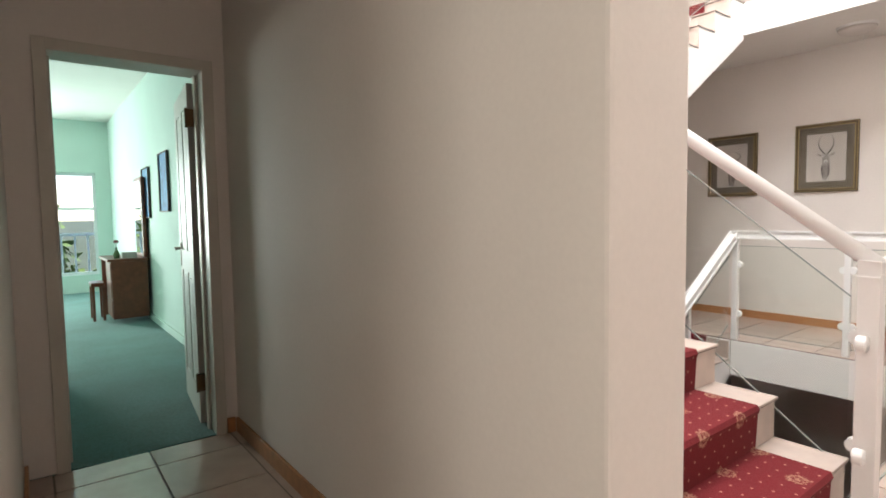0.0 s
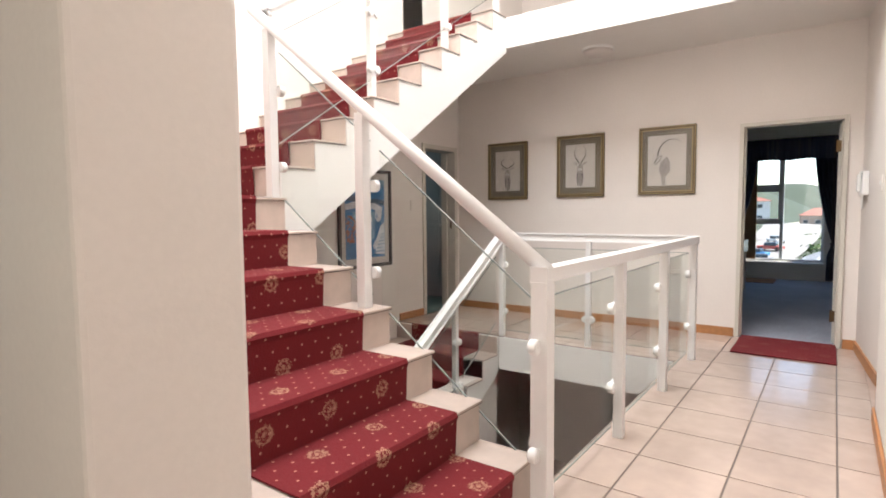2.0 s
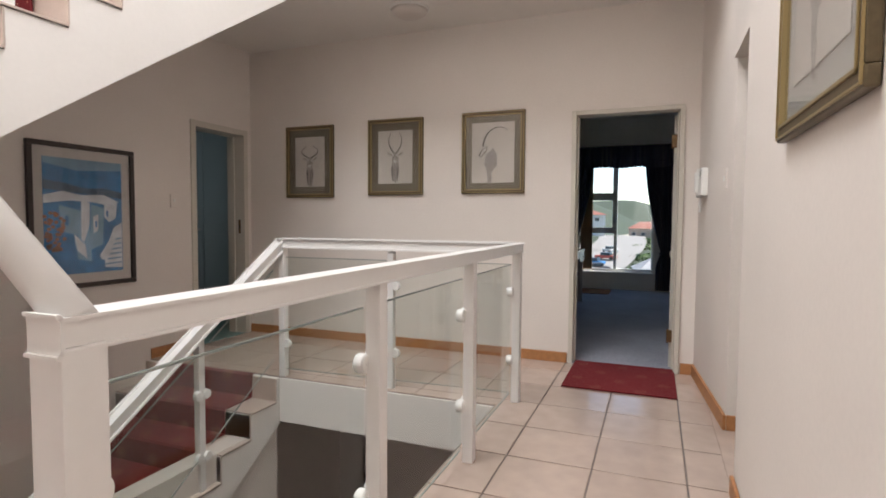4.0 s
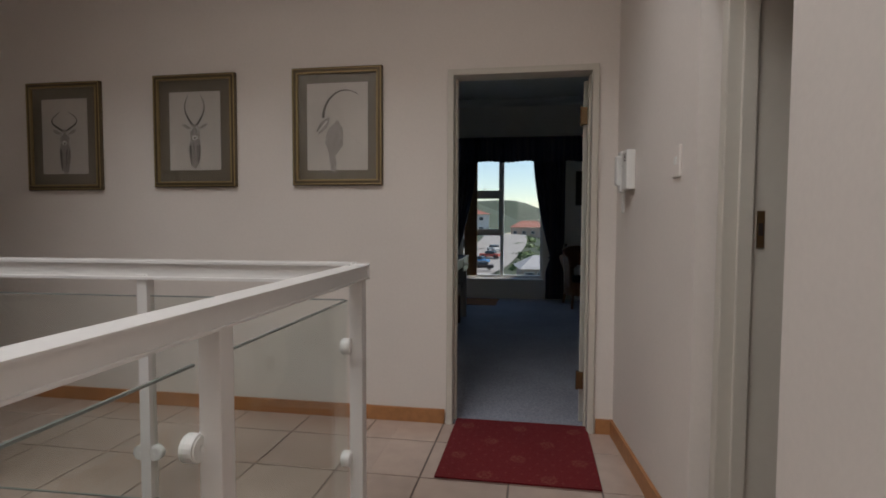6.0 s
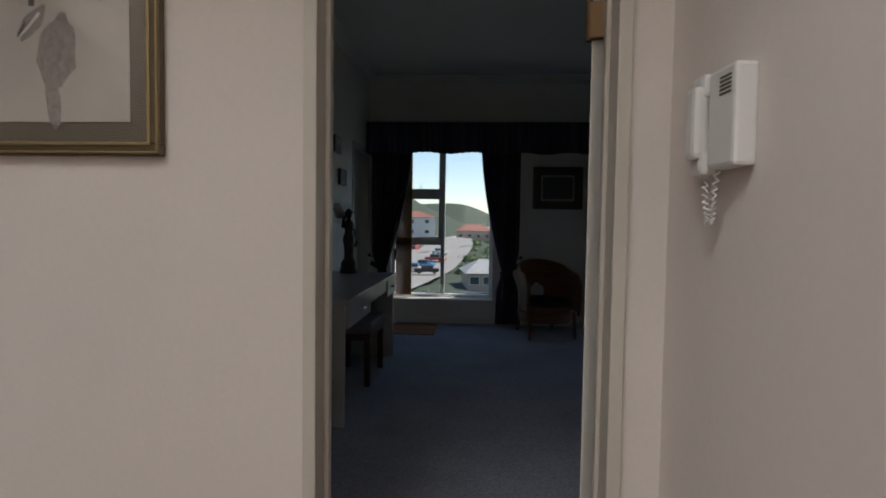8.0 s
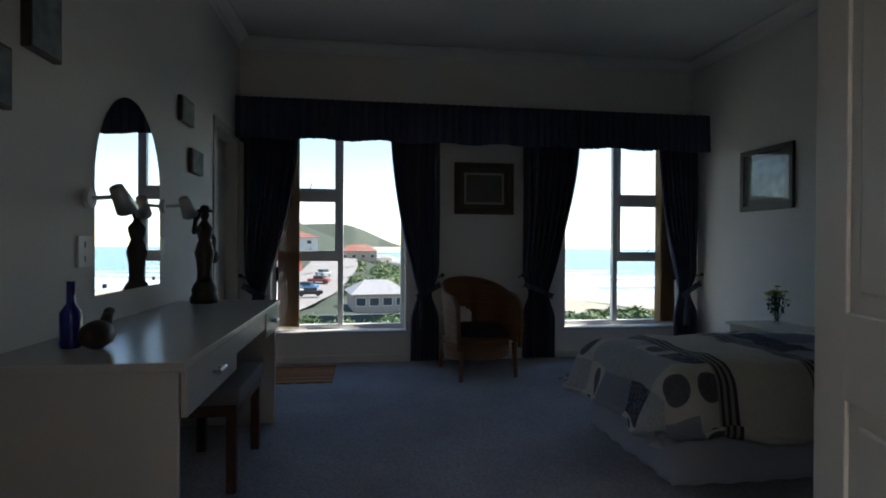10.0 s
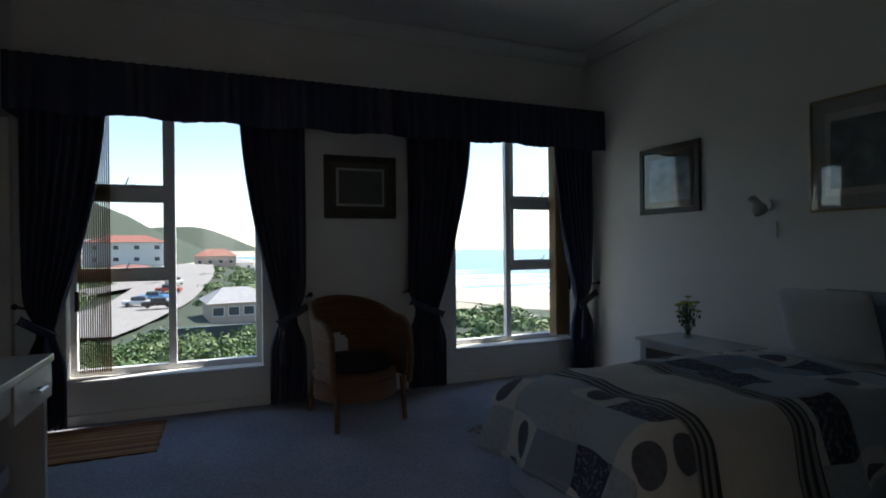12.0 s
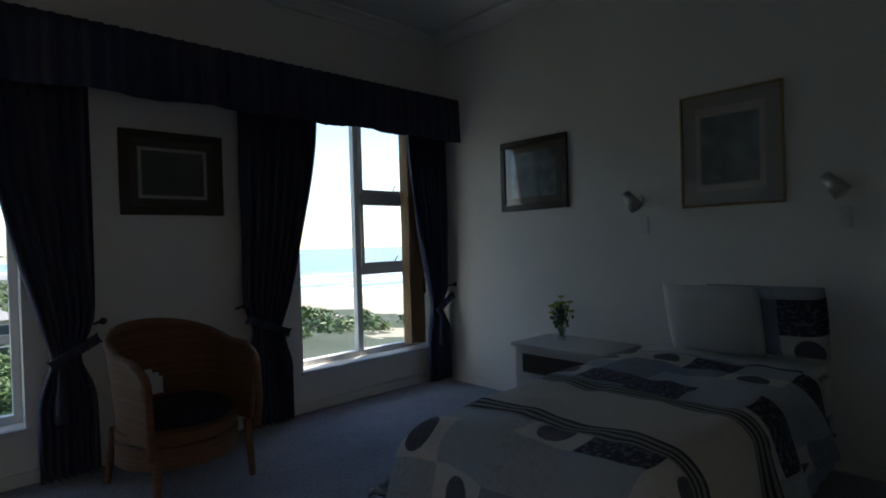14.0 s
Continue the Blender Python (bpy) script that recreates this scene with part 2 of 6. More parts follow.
def patchwork():
    """Duvet of grey, blue and cream blocks with leaves and bars; a plain beige band across."""
    m = material("patchwork duvet cotton", (0.4, 0.4, 0.4), 0.9, grain=0.001, bump=0.12, scale=60)
    nt = m.node_tree
    b = nt.nodes["Principled BSDF"]
    uv = nt.nodes.new("ShaderNodeUVMap")
    sp = nt.nodes.new("ShaderNodeSeparateXYZ")
    nt.links.new(uv.outputs[0], sp.inputs[0])
    u, v = sp.outputs[0], sp.outputs[1]
    cu, cv = node_math(nt, "FLOOR", node_math(nt, "DIVIDE", u, 0.24)), node_math(nt, "FLOOR", node_math(nt, "DIVIDE", v, 0.19))
    cb = nt.nodes.new("ShaderNodeCombineXYZ")
    nt.links.new(cu, cb.inputs[0]), nt.links.new(cv, cb.inputs[1])
    wn = nt.nodes.new("ShaderNodeTexWhiteNoise")
    nt.links.new(cb.outputs[0], wn.inputs["Vector"])
    r = wn.outputs["Value"]
    col = node_mix(nt, (0.70, 0.67, 0.62), (0.28, 0.32, 0.40), node_math(nt, "GREATER_THAN", r, 0.28))
    col = node_mix(nt, col, (0.46, 0.50, 0.54), node_math(nt, "GREATER_THAN", r, 0.5))
    col = node_mix(nt, col, (0.045, 0.05, 0.085), node_math(nt, "GREATER_THAN", r, 0.8))
    # leaves in the pale blocks
    fu = node_math(nt, "SUBTRACT", node_math(nt, "FRACT", node_math(nt, "DIVIDE", u, 0.24)), 0.5)
    fv = node_math(nt, "SUBTRACT", node_math(nt, "FRACT", node_math(nt, "DIVIDE", v, 0.19)), 0.5)
    e = node_math(nt, "ADD", node_math(nt, "MULTIPLY", node_math(nt, "POWER", fu, 2), 14), node_math(nt, "MULTIPLY", node_math(nt, "POWER", fv, 2), 6.5))
    leaf = node_math(nt, "MULTIPLY", node_math(nt, "LESS_THAN", e, 1.0), node_math(nt, "LESS_THAN", r, 0.28))
    ns = nt.nodes.new("ShaderNodeTexNoise")
    ns.inputs["Scale"].default_value = 45
    nt.links.new(uv.outputs[0], ns.inputs["Vector"])
    col = node_mix(nt, col, node_mix(nt, (0.05, 0.055, 0.08), (0.2, 0.2, 0.22), ns.outputs[0]), leaf)
    # mottled scribble in the mid blocks
    mott = node_math(nt, "MULTIPLY", node_math(nt, "GREATER_THAN", ns.outputs[0], 0.56), node_math(nt, "GREATER_THAN", r, 0.62))
    col = node_mix(nt, col, (0.40, 0.39, 0.37), node_math(nt, "MULTIPLY", mott, 0.45))
    # dark bars bordering the plain band
    def band(a, c):
        return node_math(nt, "MULTIPLY", node_math(nt, "GREATER_THAN", v, a), node_math(nt, "LESS_THAN", v, c))
    bars = node_math(nt, "LESS_THAN", node_math(nt, "FRACT", node_math(nt, "DIVIDE", v, 0.034)), 0.5)
    col = node_mix(nt, col, node_mix(nt, (0.36, 0.35, 0.30), (0.04, 0.045, 0.07), bars), node_math(nt, "MAXIMUM", band(0.70, 0.80), band(1.20, 1.30)))
    col = node_mix(nt, col, (0.70, 0.65, 0.57), band(0.80, 1.20))
    col = node_mix(nt, col, (0.02, 0.02, 0.03), node_math(nt, "MULTIPLY", ns.outputs[0], 0.2))
    nt.links.new(col, b.inputs["Base Color"])
    return m


DUVET = patchwork()


# ---- mesh helpers ----
def bm_box(bm, x0, x1, y0, y1, z0, z1, bevel=0.0):
    g = bmesh.ops.create_cube(bm, size=1.0)
    vs = g["verts"]
    for p in vs:
        p.co = Vector(((x0 + x1) / 2 + p.co.x * (x1 - x0), (y0 + y1) / 2 + p.co.y * (y1 - y0), (z0 + z1) / 2 + p.co.z * (z1 - z0)))
    if bevel:
        es = list({e for p in vs for e in p.link_edges})
        bmesh.ops.bevel(bm, geom=es, offset=bevel, segments=2, affect="EDGES", profile=0.6)
    return bm


def bm_rod(bm, a, b, r, r2=None, seg=12):
    a, b = Vector(a), Vector(b)
    g = bmesh.ops.create_cone(bm, cap_ends=True, segments=seg, radius1=r, radius2=r if r2 is None else r2, depth=(b - a).length)
    q = (b - a).to_track_quat("Z", "Y").to_matrix().to_4x4()
    bmesh.ops.transform(bm, matrix=Matrix.Translation((a + b) / 2) @ q, verts=g["verts"])
    return bm


def bm_beam(bm, a, b, w, h, bevel=0.004):
    """A square-section bar from a to b, w wide and h high, its sides kept upright."""
    a, b = Vector(a), Vector(b)
    d = (b - a).normalized()
    side = d.cross(Vector((0, 0, 1))).normalized()
    up = side.cross(d)
    g = bmesh.ops.create_cube(bm, size=1.0)
    for p in g["verts"]:
        c = p.co.copy()
        p.co = (a + b) / 2 + d * c.x * (b - a).length + side * c.y * w + up * c.z * h
    if bevel:
        bmesh.ops.bevel(bm, geom=list({e for p in g["verts"] for e in p.link_edges}), offset=bevel, segments=2, affect="EDGES")
    return bm


def bm_ball(bm, c, rx, ry, rz, sub=2):
    g = bmesh.ops.create_icosphere(bm, subdivisions=sub, radius=1.0)
    for p in g["verts"]:
        p.co = Vector((c[0] + p.co.x * rx, c[1] + p.co.y * ry, c[2] + p.co.z * rz))
    return bm


def bm_poly(bm, pts, push):
    """A prism from a flat polygon pushed along a vector."""
    push = Vector(push)
    lo = [bm.verts.new(p) for p in pts]
    hi = [bm.verts.new(Vector(p) + push) for p in pts]
    bm.faces.new(lo), bm.faces.new(hi[::-1])
    for i in range(len(pts)):
        j = (i + 1) % len(pts)
        bm.faces.new((lo[i], hi[i], hi[j], lo[j]))
    bmesh.ops.recalc_face_normals(bm, faces=bm.faces)
    return bm


def bm_lathe(bm, c, profile, seg=16):
    rings = []
    for r, z in profile:
        rings.append([bm.verts.new((c[0] + r * math.cos(a), c[1] + r * math.sin(a), c[2] + z)) for a in (2 * math.pi * i / seg for i in range(seg))])
    for lo, hi in zip(rings, rings[1:]):
        for i in range(seg):
            j = (i + 1) % seg
            bm.faces.new((lo[i], lo[j], hi[j], hi[i]))
    bm.faces.new(rings[0][::-1]), bm.faces.new(rings[-1])
    return bm


def finish(name, bm, mat, smooth=False):
    me = bpy.data.meshes.new(name)
    bm.normal_update()
    bm.to_mesh(me)
    bm.free()
    me.materials.append(mat)
    if smooth:
        for p in me.polygons:
            p.use_smooth = True
    return me


def part(name, bm, mat, parent=None, label="", smooth=False):
    ob = new(name, finish(name, bm, mat, smooth))
    if parent is not None:
        ob.parent = parent
    if label:
        ob["label"] = label
    return ob


def thing(name, label, category, group="", at=(0, 0, 0)):
    ob = new(name)
    ob.location = at
    return tagged(ob, label, category, group)


def box(name, x0, x1, y0, y1, z0, z1, mat, parent=None, bevel=0.0, label=""):
    return part(name, bm_box(bmesh.new(), x0, x1, y0, y1, z0, z1, bevel), mat, parent, label)


def structure(name, x0, x1, y0, y1, z0, z1, mat, bevel=0.0, label="", category=""):
    return tagged(box(name, x0, x1, y0, y1, z0, z1, mat, None, bevel), label, category, "", "structure")


def structure_boxes(name, boxes, mat, label="", category=""):
    bm = bmesh.new()
    for b in boxes:
        bm_box(bm, *b)
    return tagged(part(name, bm, mat), label, category, "", "structure")


# ---- large structure ----
TOP = 5.6
UP = 2.87
structure_boxes("floor", [(-1.6, 6.6, -0.52, 0.745, -0.34, -0.006), (5.36, 6.6, 0.745, 3.75, -0.34, -0.006), (-0.02, 1.06, 0.745, 3.2, -0.34, -0.006), (1.06, 2.72, 0.745, 0.80, -0.34, -0.006)], GROUT, "grey grouted landing slab under beige tiles", "floor")
# painted edges of the stairwell opening
structure_boxes("trim_well", [(5.345, 5.36, 0.745, 2.42, -0.34, -0.012), (2.72, 5.345, 0.745, 0.76, -0.34, -0.05)], STRING, "white painted slab edge round the stairwell", "trim")
structure("trim_well_edge", 2.72, 5.345, 0.745, 0.757, -0.048, -0.008, EDGE, 0, "dark tile edge strip along the stairwell", "trim")

# the wall that holds the bedroom door (opening y -0.33..0.435, z 2.03)
structure_boxes("wall_east_landing", [(6.6, 6.66, 0.45, 3.9, 0, UP), (6.6, 6.66, -0.68, -0.345, 0, UP), (6.6, 6.66, -0.345, 0.45, 2.045, UP)], WALL, "warm white plaster wall of the landing", "wall")
structure_boxes("wall_stairs", [(1.06, 5.86, 3.75, 3.95, -2.7, TOP), (5.86, 6.5, 3.75, 3.95, 2.03, UP), (6.5, 6.6, 3.75, 3.95, -0.1, UP), (5.86, 6.6, 3.75, 3.95, -2.7, -0.1)], WALL, "tall white wall behind the stairs", "wall")
structure_boxes("wall_corridor", [(-1.6, 4.64, -0.72, -0.52, 0, TOP), (4.64, 5.46, -0.72, -0.56, 2.08, UP)], WALL, "warm white corridor wall", "wall")
SPLAY = math.degrees(math.atan2(0.10, 1.14))
def splay_y(x):
    """The end wall of the corridor runs slightly askew."""
    return -0.575 + (x - 5.46) * 0.10 / 1.14
tagged(part("wall_corridor_end", bm_poly(bmesh.new(), [(5.46, splay_y(5.46), 0), (6.6, splay_y(6.6), 0), (6.6, -0.74, 0), (5.46, -0.74, 0)], (0, 0, UP)), WALL), "warm white wall beside the bedroom doorway", "wall", "", "structure")
structure("wall_corridor_upper", 4.64, 5.5, -0.72, -0.521, UP, TOP, WALL, 0, "white wall above the doorway", "wall")
structure("wall_near", 0.97, 1.268, 0.655, 3.75, 0, TOP, WALL, 0.012, "white freestanding wall end beside the stairs", "wall")
structure_boxes("wall_green_door", [(-0.02, 0.15, 3.2, 3.38, 0, UP), (0.86, 1.06, 3.2, 3.38, 0, UP), (0.15, 0.86, 3.2, 3.38, 2.05, UP)], WALL, "plaster wall round the green room's doorway", "wall")
structure("wall_west_hall", -0.22, -0.02, 0.9, 3.38, 0, UP, WALL, 0, "plaster wall of the side hall", "wall")
# unseen wall; its window opening is added to go with the hall fill lamp
structure_boxes("wall_back", [(-1.8, -1.6, -0.72, -0.25, 0, TOP), (-1.8, -1.6, 0.65, 1.1, 0, TOP), (-1.8, -1.6, -0.25, 0.65, 0, 0.85), (-1.8, -1.6, -0.25, 0.65, 2.15, TOP)], WALL, "plain wall with an added window opening behind the start", "wall")
tagged(structure("window_added_panel", -1.72, -1.66, -0.25, 0.65, 0.85, 2.15, LINEN), "opaque panel in an added, unseen window opening behind the start", "window")
structure("wall_back_side", -1.6, -0.22, 0.9, 1.1, 0, TOP, WALL, 0, "plain wall behind the start", "wall")
structure("ceiling_hall", -1.8, 1.06, -0.52, 3.38, UP, UP + 0.2, CEIL, 0, "white hall ceiling", "ceiling")
structure("ceiling_landing", 5.5, 6.66, -0.7, 3.9, UP, UP + 0.3, CEIL, 0.01, "white landing ceiling at the stair void", "ceiling")
structure("wall_upper_west", 1.06, 1.26, -0.52, 0.73, UP, TOP, WALL, 0, "upper wall of the stair void", "wall")
structure_boxes("wall_upper_east", [(8.4, 8.6, -0.7, 3.95, 3.17, TOP), (5.5, 8.4, 3.75, 3.95, 3.17, TOP), (5.5, 8.4, -0.72, -0.52, 3.17, TOP), (6.75, 8.4, -0.7, 3.95, 3.12, 3.17)], WALL, "upper floor walls round the stair void", "wall")
# unseen roof over the void, with an assumed skylight opening closed by a panel
structure_boxes("ceiling_void", [(-1.8, 8.6, -0.72, 0.4, TOP, TOP + 0.2), (-1.8, 8.6, 2.6, 3.95, TOP, TOP + 0.2), (-1.8, 1.9, 0.4, 2.6, TOP, TOP + 0.2), (4.5, 8.6, 0.4, 2.6, TOP, TOP + 0.2)], CEIL, "unseen white ceiling round an assumed skylight", "ceiling")
tagged(structure("window_assumed_panel", 1.9, 4.5, 0.4, 2.6, TOP + 0.02, TOP + 0.05, LINEN), "unseen opaque panel closing an assumed skylight over the stairs", "skylight")

# lower storey seen down the well
LOW = -2.62
structure("floor_lower", 0.5, 8.5, -1.5, 3.95, LOW - 0.2, LOW, TILE, 0, "tiled floor of the storey below", "floor")
structure_boxes("wall_lower", [(0.5, 1.06, -1.5, 3.95, LOW, -0.34), (8.3, 8.5, -1.5, 3.95, LOW, -0.34), (1.06, 8.3, -1.7, -1.5, LOW, -0.34), (6.6, 8.3, 3.75, 3.95, LOW, -0.1)], WALL, "walls of the storey below", "wall")
structure_boxes("ceiling_lower", [(6.6, 8.5, -1.7, 3.95, -0.34, -0.2), (0.5, 6.6, -1.7, -0.52, -0.34, -0.2)], CEIL, "ceiling of the storey below", "ceiling")
structure("wall_under_stairs", 3.1, 5.36, 2.46, 2.6, LOW, -0.36, WALL, 0, "white wall under the descending flight", "wall")

# bedroom shell
BX, BN, BS, BH = 11.9, 1.40, -3.17, 3.05
structure_boxes("wall_bed_west", [(6.662, 6.72, 0.45, 1.6, 0, BH), (6.662, 6.72, -3.37, -0.345, 0, BH), (6.662, 6.72, -0.345, 0.45, 2.045, BH)], WALL_BED, "bedroom wall with the doorway", "wall")
structure_boxes("wall_bed_north", [(6.72, 11.0, BN, 1.6, 0, BH), (11.0, BX, BN, 1.6, 2.13, BH)], WALL_BED, "white bedroom wall behind the dressing table", "wall")
structure("wall_bed_south", 6.72, 12.2, -3.37, BS, 0, BH, WALL_BED, 0, "white bedroom wall behind the bed", "wall")
W1, W2, WZ0, WZ1 = (-0.155, 1.12), (-3.04, -1.78), 0.31, 2.36
structure_boxes("wall_bed_east", [(BX, 12.12, 1.12, 1.6, 0, BH), (BX, 12.12, -1.78, -0.155, 0, BH), (BX, 12.12, BS, -3.04, 0, BH), (BX, 12.12, -0.155, 1.12, 0, WZ0), (BX, 12.12, -3.04, -1.78, 0, WZ0), (BX, 12.12, -0.155, 1.12, WZ1, BH), (BX, 12.12, -3.04, -1.78, WZ1, BH)], WALL_BED, "white bedroom wall with two sea-view windows", "wall")
structure("ceiling_bedroom", 6.662, 12.2, -3.37, 1.6, BH, BH + 0.15, CEIL_BED, 0, "white bedroom ceiling", "ceiling")
structure("floor_bedroom", 6.61, 12.12, -3.37, 1.6, -0.12, 0.004, BLUECARPET, 0, "blue cut-pile bedroom carpet", "floor")


def cornice(name, a, b, inward):
    """A cove moulding along the joint of wall and ceiling."""
    a, b, inn = Vector(a), Vector(b), Vector(inward)
    pts = [Vector(a) + inn * d + Vector((0, 0, -h)) for d, h in ((0, 0), (0, 0.10), (0.015, 0.10), (0.03, 0.065), (0.065, 0.03), (0.10, 0.015), (0.10, 0))]
    ob = part(name, bm_poly(bmesh.new(), pts, b - a), CEIL_BED)
    return tagged(ob, "white coved plaster cornice", "cornice", "", "structure")


cornice("trim_cornice_east", (BX - 0.002, BS, BH - 0.002), (BX - 0.002, BN, BH - 0.002), (-1, 0, 0))
cornice("trim_cornice_south", (6.72, BS + 0.002, BH - 0.003), (BX - 0.1, BS + 0.002, BH - 0.003), (0, 1, 0))
cornice("trim_cornice_north", (6.72, BN - 0.002, BH - 0.003), (BX - 0.1, BN - 0.002, BH - 0.003), (0, -1, 0))

# green room shell
structure("floor_green_room", -2.5, 1.25, 3.2, 11.2, -0.1, 0.003, TEALCARPET, 0, "teal cut-pile carpet", "floor")
structure_boxes("wall_green_room", [(1.22, 1.4, 3.95, 11.2, 0, 2.9), (1.06, 1.22, 3.38, 3.95, 0, 2.9), (-2.7, -2.5, 5.3, 11.2, 0, 2.9), (0.0, 0.12, 3.38, 5.3, 0, 2.9), (-2.5, 0.0, 5.2, 5.3, 0, 2.9),
                                    (-2.7, 0.25, 11.0, 11.2, 0, 2.9), (1.0, 1.4, 11.0, 11.2, 0, 2.9), (0.25, 1.0, 11.0, 11.2, 0, 0.3), (0.25, 1.0, 11.0, 11.2, 2.03, 2.9)], WALL_GREEN, "pale green bedroom walls", "wall")
structure("ceiling_green_room", -2.7, 1.4, 3.38, 11.2, 2.9, 3.0, CEIL, 0, "white green-room ceiling", "ceiling")

# rooms behind the other doorways, closed and dim
structure_boxes("wall_side_room", [(5.72, 5.86, 3.95, 6.6, -0.1, 2.9), (7.6, 7.75, 3.95, 6.6, -0.1, 2.9), (5.72, 7.75, 6.6, 6.75, -0.1, 2.9), (5.72, 7.75, 3.95, 6.75, 2.9, 3.0), (6.6, 7.6, 3.8, 3.95, -0.1, 2.9)], WALL_SIDE, "walls of the side room", "wall")
structure("floor_side_room", 5.72, 7.75, 3.75, 6.75, -0.1, 0.003, TEALCARPET, 0, "teal carpet of the side room", "floor")
structure_boxes("wall_closet_room", [(3.9, 4.05, -2.4, -0.72, 0, 2.6), (5.9, 6.05, -2.4, -0.72, 0, 2.6), (3.9, 6.05, -2.55, -2.4, 0, 2.6), (3.9, 6.05, -2.55, -0.72, 2.6, 2.7)], WALL, "walls of the room off the corridor", "wall")
structure("floor_closet_room", 3.9, 6.05, -2.55, -0.52, -0.1, -0.002, TILE, 0, "beige floor of the room off the corridor", "floor")
structure_boxes("wall_north_passage", [(10.85, 11.0, 1.6, 2.7, 0, 2.6), (11.98, 12.1, 1.6, 2.7, 0, 2.6), (10.85, 12.1, 2.7, 2.8, 0, 2.6), (10.85, 12.1, 1.6, 2.8, 2.6, 2.7)], WALL_BED, "walls of the bathroom lobby", "wall")


# ---- door frames ----
def door_frame(name, label, axis, face, a, b, top, depth, w=0.045, mat=FRAMEW, parent_kind="structure"):
    """A frame in an opening from a to b along the wall; face is where it begins and depth how far it goes."""
    root = tagged(new(name), label, "door frame", "", parent_kind)
    def bar(n, u0, u1, z0, z1, d0, d1):
        if axis == "y":
            box(n, d0, d1, u0, u1, z0, z1, mat, root, 0.004)
        else:
            box(n, u0, u1, d0, d1, z0, z1, mat, root, 0.004)
    f0, f1 = min(face, face + depth), max(face, face + depth)
    bar("jamb", a - w, a + 0.012, 0, top + w, f0, f1)
    bar("jamb", b - 0.012, b + w, 0, top + w, f0, f1)
    bar("head", a - w, b + w, top - 0.012, top + w - 0.001, f0 + 0.001, f1 - 0.001)
    mid0, mid1 = f0 + (f1 - f0) * 0.55, f0 + (f1 - f0) * 0.78
    bar("stop", a + 0.012, a + 0.026, 0, top - 0.014, mid0, mid1)
    bar("stop", b - 0.026, b - 0.012, 0, top - 0.014, mid0, mid1)
    return root


door_frame("trim_bedroom_door", "cream painted steel frame of the bedroom doorway", "y", 6.575, -0.345, 0.45, 2.045, 0.147, 0.024)
door_frame("trim_side_door", "cream painted frame of the side-room doorway", "x", 3.735, 5.86, 6.5, 2.03, 0.22)
door_frame("trim_green_door", "cream painted frame of the green room's doorway", "x", 3.185, 0.15, 0.86, 2.05, 0.21)
door_frame("trim_corridor_door", "cream painted frame of the corridor doorway", "x", -0.83, 4.665, 5.37, 2.04, 0.2)


def panel_door(name, label, hinge, angle, width=0.76, height=2.0, handle=True, flip=1):
    """A panelled leaf; at angle 0 it reaches along +x from its hinge."""
    root = thing(name, label, "door")
    bm = bmesh.new()
    bm_box(bm, 0, width, -0.015, 0.015, 0, height)
    for x0, x1 in ((0, 0.10), (width - 0.10, width), (width / 2 - 0.045, width / 2 + 0.045)):
        bm_box(bm, x0, x1, -0.021, 0.021, 0, height, 0.003)
    for z0, z1 in ((0, 0.2), (0.88, 1.02), (height - 0.12, height)):
        bm_box(bm, 0.002, width - 0.002, -0.0205, 0.0205, z0, z1, 0.003)
    part("leaf", bm, DOORW, root)
    for x0, x1 in ((0.13, width / 2 - 0.075), (width / 2 + 0.075, width - 0.13)):
        for z0, z1 in ((0.23, 0.85), (1.05, height - 0.15)):
            box("panel", x0, x1, -0.019, 0.019, z0, z1, DOORW, root, 0.006)
    for z in (0.2, height - 0.25):
        bm = bm_box(bmesh.new(), -0.022, 0.035, -0.026, 0.026, z, z + 0.10, 0.003)
        bm_rod(bm, (-0.012, 0.028 * flip, z - 0.005), (-0.012, 0.028 * flip, z + 0.105), 0.009)
        part("hinge", bm, BRASS, root, "dark brass butt hinge")
    if handle:
        bm = bmesh.new()
        for s in (-1, 1):
            bm_box(bm, width - 0.075, width - 0.045, s * 0.024 - 0.003, s * 0.024 + 0.003, 0.9, 1.06, 0.002)
            bm_rod(bm, (width - 0.06, s * 0.022, 1.02), (width - 0.06, s * 0.065, 1.02), 0.009)
            bm_rod(bm, (width - 0.055, s * 0.06, 1.02), (width - 0.17, s * 0.06, 1.02), 0.008)
        part("door_handle", bm, STEEL, root, "brushed steel lever handle")
    root.matrix_world = pose(*hinge, 0, 0, angle)
    return root


panel_door("bedroom_door", "cream panel door standing open into the bedroom", (6.735, -0.318, 0.012), -18.5, handle=False)
panel_door("green_room_door", "cream panel door standing open in the green room", (0.835, 3.41, 0.012), 84, 0.70)

# skirting boards
def skirting(name, x0, x1, y0, y1):
    return structure(name, x0, x1, y0, y1, 0.0, 0.085, SKIRT, 0.004, "varnished pine skirting board", "skirting")


skirting("baseboard_landing", 6.582, 6.598, 0.485, 3.75)
skirting("baseboard_landing_end", 6.582, 6.598, -0.488, -0.38)
tagged(part("baseboard_corridor_end", bm_poly(bmesh.new(), [(5.445, splay_y(5.445) + 0.001, 0), (6.582, splay_y(6.582) + 0.001, 0), (6.582, splay_y(6.582) + 0.017, 0), (5.445, splay_y(5.445) + 0.017, 0)], (0, 0, 0.085)), SKIRT), "varnished pine skirting board", "skirting", "", "structure")
skirting("baseboard_corridor_return", 5.444, 5.459, -0.625, -0.578)
skirting("baseboard_corridor", -1.6, 4.64, -0.519, -0.503)
skirting("baseboard_stairs", 5.36, 5.81, 3.733, 3.749)
